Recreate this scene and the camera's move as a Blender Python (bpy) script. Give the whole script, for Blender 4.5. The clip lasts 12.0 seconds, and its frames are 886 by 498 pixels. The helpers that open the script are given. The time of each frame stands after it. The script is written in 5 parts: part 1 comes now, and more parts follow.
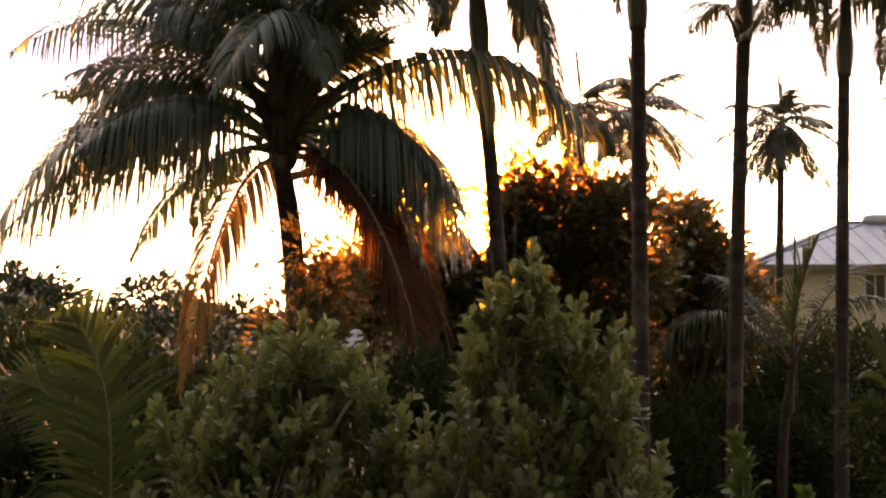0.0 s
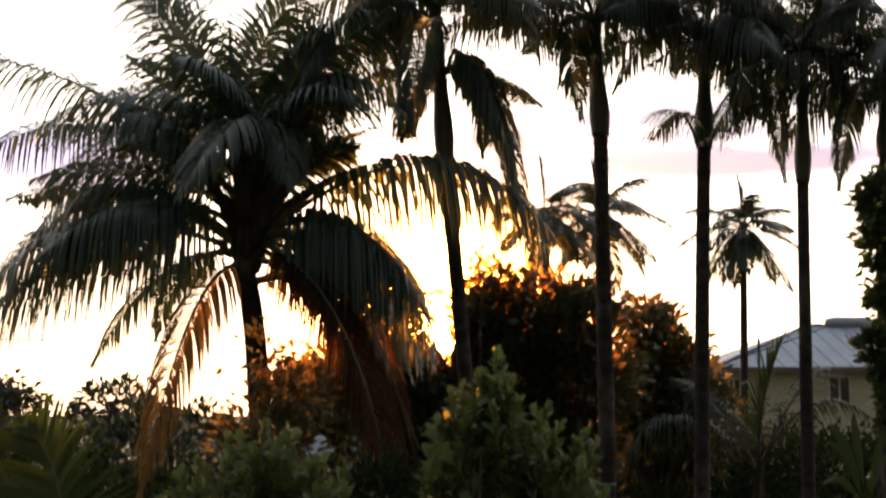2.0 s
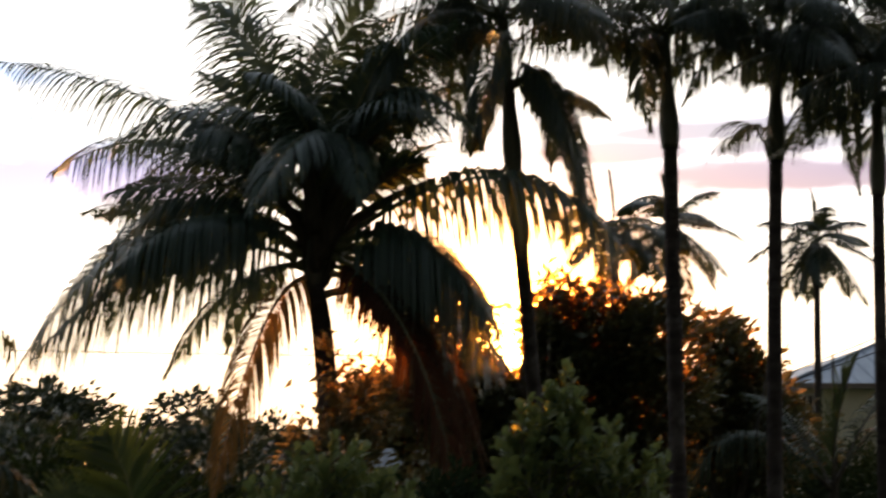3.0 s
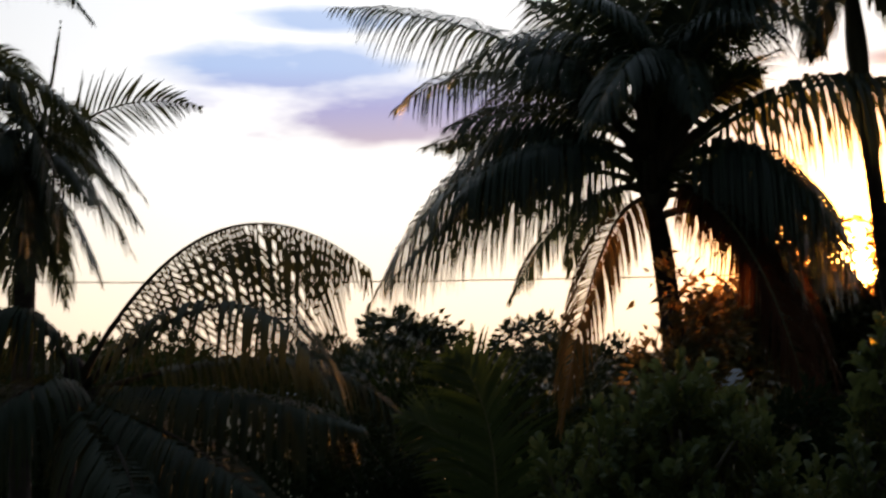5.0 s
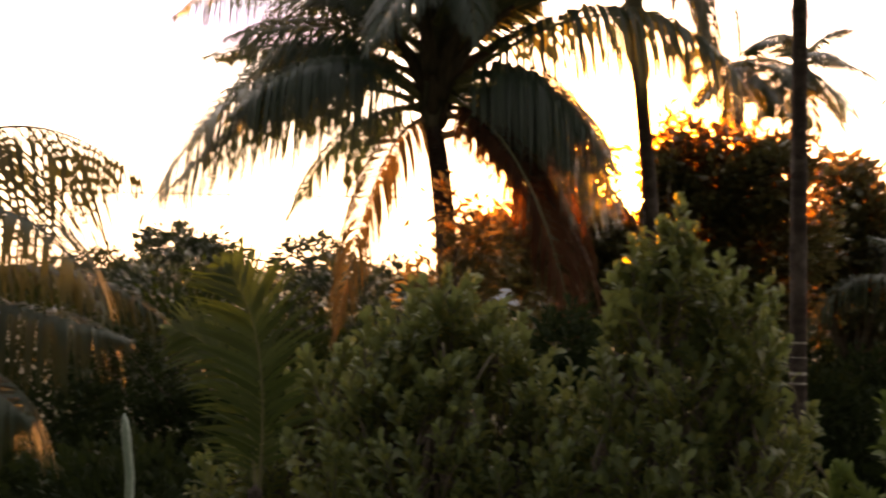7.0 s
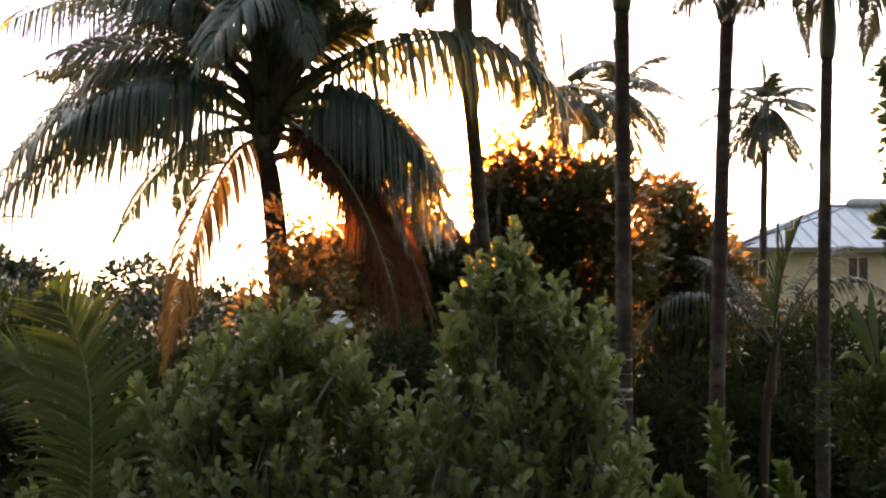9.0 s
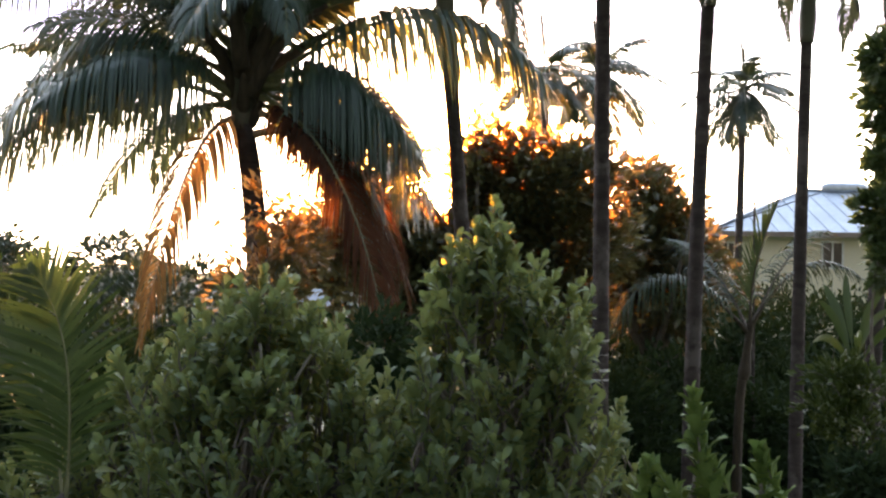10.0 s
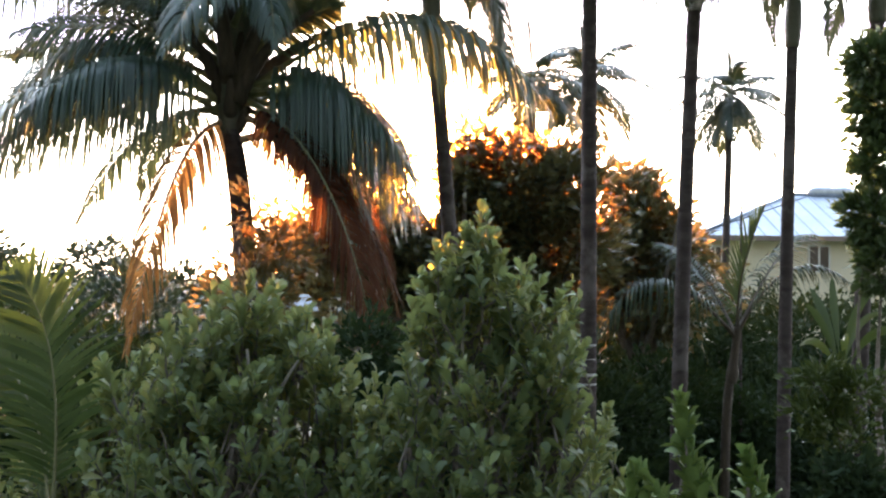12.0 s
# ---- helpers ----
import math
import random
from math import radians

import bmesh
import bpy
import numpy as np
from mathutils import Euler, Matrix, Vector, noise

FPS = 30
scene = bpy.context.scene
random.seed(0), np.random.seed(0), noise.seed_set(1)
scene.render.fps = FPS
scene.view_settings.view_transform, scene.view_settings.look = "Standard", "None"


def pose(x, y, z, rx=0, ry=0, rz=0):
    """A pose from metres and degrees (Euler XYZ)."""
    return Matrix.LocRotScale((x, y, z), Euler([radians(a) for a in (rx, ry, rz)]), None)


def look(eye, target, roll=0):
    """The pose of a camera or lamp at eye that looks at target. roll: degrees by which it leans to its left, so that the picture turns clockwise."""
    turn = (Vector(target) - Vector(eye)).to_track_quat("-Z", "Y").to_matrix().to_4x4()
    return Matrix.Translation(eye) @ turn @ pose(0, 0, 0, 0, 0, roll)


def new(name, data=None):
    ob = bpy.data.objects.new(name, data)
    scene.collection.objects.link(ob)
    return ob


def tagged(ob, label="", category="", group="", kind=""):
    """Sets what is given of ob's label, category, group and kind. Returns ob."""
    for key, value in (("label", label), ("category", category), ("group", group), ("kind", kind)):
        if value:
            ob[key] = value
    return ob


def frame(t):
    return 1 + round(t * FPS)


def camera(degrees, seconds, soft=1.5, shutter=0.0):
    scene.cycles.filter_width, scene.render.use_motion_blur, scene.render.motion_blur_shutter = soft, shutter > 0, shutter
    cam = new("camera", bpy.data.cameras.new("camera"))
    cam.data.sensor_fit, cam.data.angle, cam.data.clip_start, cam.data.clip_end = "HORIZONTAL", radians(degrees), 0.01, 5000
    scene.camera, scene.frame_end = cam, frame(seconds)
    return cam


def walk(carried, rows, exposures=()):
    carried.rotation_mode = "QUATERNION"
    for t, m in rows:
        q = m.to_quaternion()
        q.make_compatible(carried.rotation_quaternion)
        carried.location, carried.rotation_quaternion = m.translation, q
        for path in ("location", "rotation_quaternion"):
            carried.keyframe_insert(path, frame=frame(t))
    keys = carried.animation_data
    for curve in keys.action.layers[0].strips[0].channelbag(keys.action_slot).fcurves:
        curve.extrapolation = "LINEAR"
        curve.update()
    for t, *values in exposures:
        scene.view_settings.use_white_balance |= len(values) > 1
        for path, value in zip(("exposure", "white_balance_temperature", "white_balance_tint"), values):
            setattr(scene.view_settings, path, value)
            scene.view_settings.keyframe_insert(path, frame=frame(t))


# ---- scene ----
cam = camera(40.0, 12.0, soft=2.3, shutter=0.6)
ROWS = [
    (0, pose(-0.011, 0, 4.516, 92.90, 0.00, -0.00)),
    (0.5, pose(-0.010, 0, 4.520, 92.96, -0.20, 0.25)),
    (1, pose(-0.001, 0, 4.523, 93.11, -0.30, -0.39)),
    (1.5, pose(-0.004, 0, 4.542, 94.07, 0.04, -0.74)),
    (2, pose(-0.003, 0, 4.544, 97.70, 0.15, -1.60)),
    (2.5, pose(-0.003, 0, 4.547, 99.00, 0.02, -0.90)),
    (3, pose(-0.006, 0, 4.536, 98.36, -0.29, 1.57)),
    (3.2, pose(-0.010, 0, 4.524, 97.64, -0.58, 3.01)),
    (4.8, pose(-0.010, 0, 4.509, 95.44, 0.95, 16.11)),
    (5, pose(-0.016, 0, 4.509, 94.88, 0.62, 17.52)),
    (5.5, pose(-0.019, 0, 4.496, 93.02, -0.35, 17.66)),
    (6, pose(-0.004, 0, 4.482, 91.97, -0.65, 14.74)),
    (6.5, pose(0.022, 0, 4.476, 91.40, -0.53, 11.10)),
    (7, pose(0.047, 0, 4.472, 91.12, -0.64, 7.28)),
    (7.5, pose(0.045, 0, 4.473, 90.93, -0.61, 3.89)),
    (7.7, pose(0.032, 0, 4.480, 90.99, -0.57, 2.69)),
    (9.3, pose(0.004, 0, 4.486, 92.23, -0.24, -1.13)),
    (9.5, pose(-0.003, 0, 4.478, 91.98, -0.53, -1.46)),
    (10, pose(-0.012, 0, 4.476, 91.21, -0.64, -1.81)),
    (10.5, pose(-0.011, 0, 4.475, 90.87, -0.85, -2.51)),
    (11, pose(-0.012, 0, 4.480, 90.89, -0.75, -2.64)),
    (11.5, pose(-0.009, 0, 4.479, 91.13, -0.40, -2.65)),
    (12, pose(-0.007, 0, 4.476, 91.45, -0.45, -2.37)),
]
EXPOSURES = [(0, 0.35, 9800, 30), (1.0, 0.35, 9800, 30), (1.5, -0.1, 9000, 22), (2.0, -0.65, 7700, 15), (2.5, -0.9, 7200, 12), (3.0, -1.0, 7000, 11), (4.8, -2.05, 6600, 10), (5.1, -2.0, 6600, 10),
             (5.5, -1.2, 7000, 12), (6.0, -0.55, 7700, 15), (6.5, -0.05, 8800, 20), (7.0, 0.2, 9800, 26), (7.7, 0.3, 9600, 26), (9.5, 0.95, 6900, 14), (10.5, 1.4, 6400, 12), (12, 1.55, 6150, 11)]
walk(cam, ROWS, EXPOSURES)

# ---------------------------------------------------------------- world and sun
SUN_AZ, SUN_EL = radians(-1.62), radians(3.85)     # bearing to the left of +y, height over the horizon
SUN = Vector((-math.sin(SUN_AZ) * math.cos(SUN_EL), math.cos(SUN_AZ) * math.cos(SUN_EL), math.sin(SUN_EL)))


class Nodes:
    """Short forms for building a node tree."""

    def __init__(self, tree):
        self.tree = tree
        tree.nodes.clear()

    def add(self, kind, sets=None, **ins):
        n = self.tree.nodes.new(kind)
        for k, v in (sets or {}).items():
            setattr(n, k, v)
        for k, v in ins.items():
            key = int(k[1:]) if k[0] == "i" and k[1:].isdigit() else k.replace("_", " ")
            if isinstance(v, bpy.types.NodeSocket):
                self.tree.links.new(v, n.inputs[key])
            else:
                n.inputs[key].default_value = v
        return n

    def math(self, op, a, b=0.0, clamp=False):
        return self.add("ShaderNodeMath", {"operation": op, "use_clamp": clamp}, i0=a, i1=b).outputs[0]

    def mix(self, fac, a, b, blend="MIX"):
        n = self.add("ShaderNodeMix", {"data_type": "RGBA", "blend_type": blend})
        for key, v in ((0, fac), (6, a), (7, b)):
            if isinstance(v, bpy.types.NodeSocket):
                self.tree.links.new(v, n.inputs[key])
            else:
                n.inputs[key].default_value = v if key == 0 else (*v, 1)[:4]
        return n.outputs[2]

    def ramp(self, fac, *stops):
        n = self.add("ShaderNodeValToRGB", i0=fac)
        cr = n.color_ramp
        while len(cr.elements) < len(stops):
            cr.elements.new(0.5)
        for e, (p, c) in zip(cr.elements, stops):
            e.position, e.color = p, (*c, 1) if isinstance(c, tuple) else (c, c, c, 1)
        return n.outputs[0]

    def noise(self, vec, scale, detail=4.0, rough=0.55):
        return self.add("ShaderNodeTexNoise", Vector=vec, Scale=scale, Detail=detail, Roughness=rough).outputs[0]


world = bpy.data.worlds.new("evening_sky")
scene.world = world
world.use_nodes = True
w = Nodes(world.node_tree)
way = w.add("ShaderNodeTexCoord").outputs["Generated"]
sky = w.add("ShaderNodeTexSky", {"sky_type": "NISHITA", "sun_disc": False, "sun_elevation": SUN_EL,
                                 "sun_rotation": -SUN_AZ, "altitude": 20.0, "dust_density": 2.0}).outputs[0]
sep = w.add("ShaderNodeSeparateXYZ", Vector=way)
height = sep.outputs[2]
toward = w.add("ShaderNodeVectorMath", {"operation": "DOT_PRODUCT"}, i0=way, i1=tuple(SUN)).outputs["Value"]
facing = w.math("MULTIPLY_ADD", toward, 0.5)
world.node_tree.nodes[facing.node.name].inputs[2].default_value = 0.5
# thin bright cloud sheet lit from behind by the low sun
sheet_h = w.ramp(height, (0.0, (1.15, 0.90, 0.68)), (0.07, (1.1, 0.98, 0.84)), (0.16, (1.0, 0.99, 1.0)), (0.45, (0.82, 0.90, 1.0)), (1.0, (0.6, 0.75, 1.0)))
sheet_s = w.ramp(facing, (0.0, 0.048), (0.35, 0.060), (0.5, 0.125), (0.8, 0.62), (0.93, 1.0))
sheet = w.mix(1.0, sheet_h, sheet_s, "MULTIPLY")
# grey-violet cloud banks, drawn out along the horizon: bearing, height, half width, half height
bearing = w.math("ARCTAN2", sep.outputs[0], sep.outputs[1])
flat = w.add("ShaderNodeVectorMath", {"operation": "MULTIPLY"}, i0=way, i1=(1.0, 1.0, 3.5)).outputs[0]
ragged = w.noise(flat, 6.0, 5.0, 0.55)
banks = w.math("MULTIPLY", w.ramp(w.noise(flat, 2.2, 4.0), (0.56, 0.0), (0.70, 1.0)), w.ramp(height, (0.24, 0.0), (0.34, 0.8)))
thick_bank = 0.0
for az_, h_, ww, hh in ((-0.37, 0.196, 0.17, 0.034), (-0.43, 0.230, 0.12, 0.024), (0.30, 0.200, 0.22, 0.016), (0.42, 0.238, 0.16, 0.020), (0.22, 0.236, 0.13, 0.010), (0.36, 0.221, 0.20, 0.011), (0.10, 0.222, 0.10, 0.009), (-0.40, 0.268, 0.08, 0.012)):
    ex = w.math("DIVIDE", w.math("SUBTRACT", bearing, az_), ww)
    ey = w.math("DIVIDE", w.math("SUBTRACT", height, h_), hh)
    e2 = w.math("ADD", w.math("MULTIPLY", ex, ex), w.math("MULTIPLY", ey, ey))
    e2 = w.math("ADD", e2, w.math("MULTIPLY", w.math("SUBTRACT", ragged, 0.5), 3.2))
    shape_ = w.ramp(e2, (0.25, 1.0), (1.0, 0.0))
    if az_ > 0:
        thick_bank = w.math("MAXIMUM", thick_bank, shape_)
    banks = w.math("MAXIMUM", banks, shape_)
tone = w.ramp(height, (0.17, (0.42, 0.35, 0.48)), (0.20, (0.29, 0.30, 0.60)), (0.23, (0.35, 0.49, 0.80)), (0.4, (0.6, 0.72, 0.9)))
sheet = w.mix(w.math("MULTIPLY", banks, 0.95), sheet, w.mix(1.0, sheet_s, tone, "MULTIPLY"))
sheet = w.mix(w.math("MULTIPLY", thick_bank, 0.6), sheet, (0.02, 0.026, 0.06))
# haze that reddens the sky round the sun; aureole and disc
up = w.math("MAXIMUM", toward, 0.0)
haze = w.math("MULTIPLY", w.math("POWER", up, 330.0), 0.95)
sheet = w.mix(haze, sheet, (0.95, 0.42, 0.035))
glow_wide = w.math("MULTIPLY", w.math("POWER", up, 420.0), 170.0)
glow_near = w.math("MULTIPLY", w.math("POWER", up, 4500.0), 90.0)
bg_sky = w.add("ShaderNodeBackground", Color=sky, Strength=0.08)
bg_sheet = w.add("ShaderNodeBackground", Color=sheet, Strength=4.4)
bg_wide = w.add("ShaderNodeBackground", Color=(1.0, 0.33, 0.035, 1), Strength=glow_wide)
bg_near = w.add("ShaderNodeBackground", Color=(1.0, 0.62, 0.22, 1), Strength=glow_near)
total = bg_sky.outputs[0]
for b in (bg_sheet, bg_wide, bg_near):
    total = w.add("ShaderNodeAddShader", i0=total, i1=b.outputs[0]).outputs[0]
w.add("ShaderNodeOutputWorld", Surface=total)

sun = new("sun", bpy.data.lights.new("sun", "SUN"))
sun.data.energy, sun.data.angle, sun.data.color = 1.6, radians(0.8), (1.0, 0.55, 0.22)
sun.matrix_world = look((0, 0, 60), Vector((0, 0, 60)) - SUN)


# ---------------------------------------------------------------- materials
def leaf_material(name, dark, light, tip=None, rough=0.42, thru=(0.25, 0.35, 0.05), amount=0.35, scale=3.0, spec=0.4, glow=(0.12, 0.17, 0.04)):
    """Leaf: glossy skin over a thin blade that lets light through, most of it straight on."""
    mat = bpy.data.materials.new(name)
    mat.use_nodes = True
    n = Nodes(mat.node_tree)
    pos = n.add("ShaderNodeNewGeometry")
    isle = pos.outputs["Random Per Island"]
    ob = n.add("ShaderNodeObjectInfo").outputs["Random"]
    big = n.noise(pos.outputs["Position"], scale, 3.0)
    fine = n.noise(pos.outputs["Position"], 90.0, 2.0)
    f = n.math("ADD", n.math("MULTIPLY", big, 0.55), n.math("MULTIPLY", isle, 0.35))
    f = n.math("ADD", f, n.math("MULTIPLY", ob, 0.12))
    col = n.mix(n.ramp(f, (0.25, 0.0), (0.75, 1.0)), dark, light)
    if tip:
        col = n.mix(n.ramp(isle, (0.86, 0.0), (0.95, 1.0)), col, tip)
    col = n.mix(n.math("MULTIPLY", n.ramp(fine, (0.4, 0.0), (0.7, 1.0)), 0.35), col, tuple(0.6 * v for v in dark))
    bump = n.add("ShaderNodeBump", Strength=0.25, Distance=0.01, Height=fine).outputs[0]
    skin = n.add("ShaderNodeBsdfPrincipled", Base_Color=col, Roughness=rough, Normal=bump)
    skin.inputs["Specular IOR Level"].default_value = spec
    tcol = n.mix(0.5, col, glow)
    trans = n.add("ShaderNodeBsdfTranslucent", Color=tcol).outputs[0]
    ahead = n.add("ShaderNodeBsdfRefraction", Color=(*[min(1, 1.5 * v) for v in thru], 1), Roughness=0.75, IOR=1.08).outputs[0]
    both = n.add("ShaderNodeMixShader", i0=0.4, i1=trans, i2=ahead).outputs[0]
    out = n.add("ShaderNodeMixShader", i0=amount, i1=skin.outputs[0], i2=both).outputs[0]
    n.add("ShaderNodeOutputMaterial", Surface=out)
    return mat


def solid_material(name, a, b, rough=0.8, scale=6.0, fine=60.0, bump=0.5, stretch=(1, 1, 1), stain=None, metal=0.0, wave=0.0):
    """Opaque surface with broad patches, fine grain and relief."""
    mat = bpy.data.materials.new(name)
    mat.use_nodes = True
    n = Nodes(mat.node_tree)
    pos = n.add("ShaderNodeNewGeometry").outputs["Position"]
    vec = n.add("ShaderNodeVectorMath", {"operation": "MULTIPLY"}, i0=pos, i1=stretch).outputs[0]
    big, small = n.noise(vec, scale, 5.0), n.noise(vec, fine, 3.0)
    col = n.mix(n.ramp(big, (0.35, 0.0), (0.65, 1.0)), a, b)
    col = n.mix(n.math("MULTIPLY", n.ramp(small, (0.4, 0.0), (0.65, 1.0)), 0.4), col, tuple(0.55 * v for v in a))
    if stain:
        col = n.mix(n.ramp(n.noise(pos, 1.7, 6.0, 0.7), (0.52, 0.0), (0.62, 1.0)), col, stain)
    height_ = n.math("ADD", small, n.math("MULTIPLY", big, 0.5))
    bmp = n.add("ShaderNodeBump", Strength=bump, Distance=0.02, Height=height_).outputs[0]
    sh = n.add("ShaderNodeBsdfPrincipled", Base_Color=col, Roughness=rough, Metallic=metal, Normal=bmp)
    sh.inputs["Specular IOR Level"].default_value = 0.12 if rough > 0.85 else 0.4
    n.add("ShaderNodeOutputMaterial", Surface=sh.outputs[0])
    return mat


M_PALM = leaf_material("palm_leaf", (0.020, 0.040, 0.030), (0.045, 0.078, 0.052), thru=(0.22, 0.20, 0.06), amount=0.17, rough=0.36, spec=0.5, glow=(0.12, 0.18, 0.05))
M_KING = leaf_material("king_palm_leaf", (0.016, 0.029, 0.021), (0.036, 0.055, 0.038), thru=(0.20, 0.17, 0.05), amount=0.14, rough=0.45, spec=0.4)
# darker, duller copy of the king palm leaf; deep shade is in its colour
M_SHADED_PALM = leaf_material("shaded_palm_leaf", (0.012, 0.022, 0.013), (0.028, 0.044, 0.024), thru=(0.30, 0.20, 0.05), amount=0.14, rough=0.6, spec=0.18)
M_CANE = leaf_material("cane_palm_leaf", (0.018, 0.036, 0.012), (0.046, 0.070, 0.022), thru=(0.30, 0.33, 0.05), amount=0.2)
M_DRY = leaf_material("dry_palm_leaf", (0.13, 0.07, 0.03), (0.24, 0.14, 0.06), thru=(0.42, 0.20, 0.06), amount=0.2, rough=0.75, spec=0.1)
M_DRYDARK = leaf_material("dead_palm_leaf", (0.028, 0.014, 0.009), (0.058, 0.030, 0.018), thru=(0.50, 0.17, 0.05), amount=0.24, rough=0.85, spec=0.05, glow=(0.16, 0.06, 0.025))
M_SHRUB = leaf_material("shrub_leaf", (0.050, 0.088, 0.046), (0.105, 0.150, 0.070), (0.15, 0.17, 0.06), rough=0.58, thru=(0.50, 0.36, 0.06), amount=0.42, spec=0.3, glow=(0.28, 0.32, 0.09))
M_TREE = leaf_material("tree_leaf", (0.030, 0.045, 0.020), (0.066, 0.082, 0.034), thru=(0.50, 0.24, 0.07), amount=0.35, glow=(0.17, 0.14, 0.05))
M_CREEPER = leaf_material("creeper_leaf", (0.030, 0.052, 0.020), (0.070, 0.10, 0.036), thru=(0.30, 0.28, 0.06), amount=0.2)
# leaf colour far below real foliage: the deep shade is put into it
M_SHADED_BUSH = leaf_material("shaded_bush_leaf", (0.011, 0.020, 0.011), (0.024, 0.038, 0.018), thru=(0.10, 0.14, 0.03), amount=0.12, spec=0.05, rough=0.8)
M_FAR = leaf_material("far_leaf", (0.022, 0.036, 0.024), (0.042, 0.06, 0.038), thru=(0.16, 0.14, 0.05), amount=0.1, scale=0.6)
M_LIME = leaf_material("lime_leaf", (0.02, 0.033, 0.010), (0.05, 0.065, 0.016), thru=(0.40, 0.42, 0.06), amount=0.12, spec=0.12, rough=0.6)
M_SHOOT = leaf_material("young_leaf", (0.06, 0.105, 0.032), (0.12, 0.165, 0.05), rough=0.65, spec=0.2, thru=(0.34, 0.36, 0.06), amount=0.28)
M_RACHIS = solid_material("leaf_stalk", (0.09, 0.10, 0.045), (0.16, 0.15, 0.07), 0.5, 8.0, 80.0, 0.3)
M_DRYSTALK = solid_material("dry_stalk", (0.20, 0.13, 0.08), (0.30, 0.21, 0.13), 0.7, 8.0, 80.0, 0.4)
M_TRUNK = solid_material("palm_trunk", (0.040, 0.032, 0.031), (0.074, 0.060, 0.057), 0.9, 3.0, 45.0, 0.7, (1, 1, 3.0), (0.10, 0.086, 0.082))
M_SHAFT = solid_material("crownshaft", (0.055, 0.062, 0.040), (0.10, 0.098, 0.070), 0.55, 2.0, 40.0, 0.3, (3, 3, 0.5), (0.09, 0.07, 0.05))
M_SHEATH = solid_material("leaf_sheath", (0.035, 0.027, 0.018), (0.07, 0.052, 0.034), 0.85, 5.0, 60.0, 0.8, (3, 3, 0.6))
M_BARK = solid_material("bark", (0.10, 0.085, 0.07), (0.19, 0.165, 0.14), 0.9, 9.0, 70.0, 0.8)
M_STEM = solid_material("pale_stem", (0.12, 0.105, 0.08), (0.19, 0.17, 0.135), 0.8, 10.0, 70.0, 0.5)
M_GRASS = solid_material("grass", (0.03, 0.05, 0.02), (0.065, 0.08, 0.035), 0.95, 0.6, 14.0, 0.8, stain=(0.09, 0.075, 0.05))
M_WALL = solid_material("render_wall", (0.74, 0.67, 0.52), (0.80, 0.73, 0.58), 0.85, 1.2, 50.0, 0.2, stain=(0.71, 0.64, 0.50))
M_ROOF = solid_material("steel_roof", (0.24, 0.29, 0.36), (0.29, 0.34, 0.41), 0.6, 0.8, 20.0, 0.05)
M_TRIM = solid_material("white_trim", (0.70, 0.70, 0.68), (0.78, 0.78, 0.76), 0.5, 3.0, 60.0, 0.1)
M_GUTTER = solid_material("gutter_paint", (0.20, 0.15, 0.13), (0.27, 0.21, 0.18), 0.5, 3.0, 60.0, 0.1)
M_STEEL = solid_material("galvanised_steel", (0.45, 0.47, 0.50), (0.6, 0.62, 0.65), 0.35, 3.0, 30.0, 0.1, metal=0.8)
M_DARK = solid_material("dark_interior", (0.02, 0.02, 0.022), (0.03, 0.03, 0.032), 0.6, 2.0, 20.0, 0.1)
M_WIRE = solid_material("wire_cover", (0.02, 0.02, 0.02), (0.03, 0.03, 0.03), 0.6, 4.0, 60.0, 0.2)
M_FLOWER = solid_material("palm_flower_stalk", (0.20, 0.16, 0.07), (0.28, 0.22, 0.10), 0.7, 8.0, 60.0, 0.4)

glass = bpy.data.materials.new("window_glass")
glass.use_nodes = True
g = Nodes(glass.node_tree)
g.add("ShaderNodeOutputMaterial", Surface=g.add("ShaderNodeBsdfPrincipled", Base_Color=(0.03, 0.035, 0.04, 1), Roughness=0.06).outputs[0])


# ---------------------------------------------------------------- mesh helpers
def mesh_ob(name, verts, faces, material, parent=None, label="", smooth=True):
    me = bpy.data.meshes.new(name)
    me.from_pydata([tuple(v) for v in verts], [], faces)
    me.materials.append(material)
    if smooth:
        me.shade_smooth()
    ob = new(name, me)
    if parent:
        ob.parent = parent
    if label:
        tagged(ob, label)
    return ob


def part(name, bm, material, parent, label="", smooth=False):
    me = bpy.data.meshes.new(name)
    bm.to_mesh(me)
    bm.free()
    me.materials.append(material)
    if smooth:
        me.shade_smooth()
    ob = new(name, me)
    ob.parent = parent
    if label:
        tagged(ob, label)
    return ob


def thing(name, label, category, group="", kind=""):
    return tagged(new(name), label, category, group, kind)


def arc(a, m, b, n):
    """Points of the parabola from a through m to b."""
    a, m, b = (np.array(p, float) for p in (a, m, b))
    c = 2 * m - 0.5 * (a + b)
    s = np.linspace(0, 1, n)[:, None]
    return (1 - s) ** 2 * a + 2 * s * (1 - s) * c + s * s * b


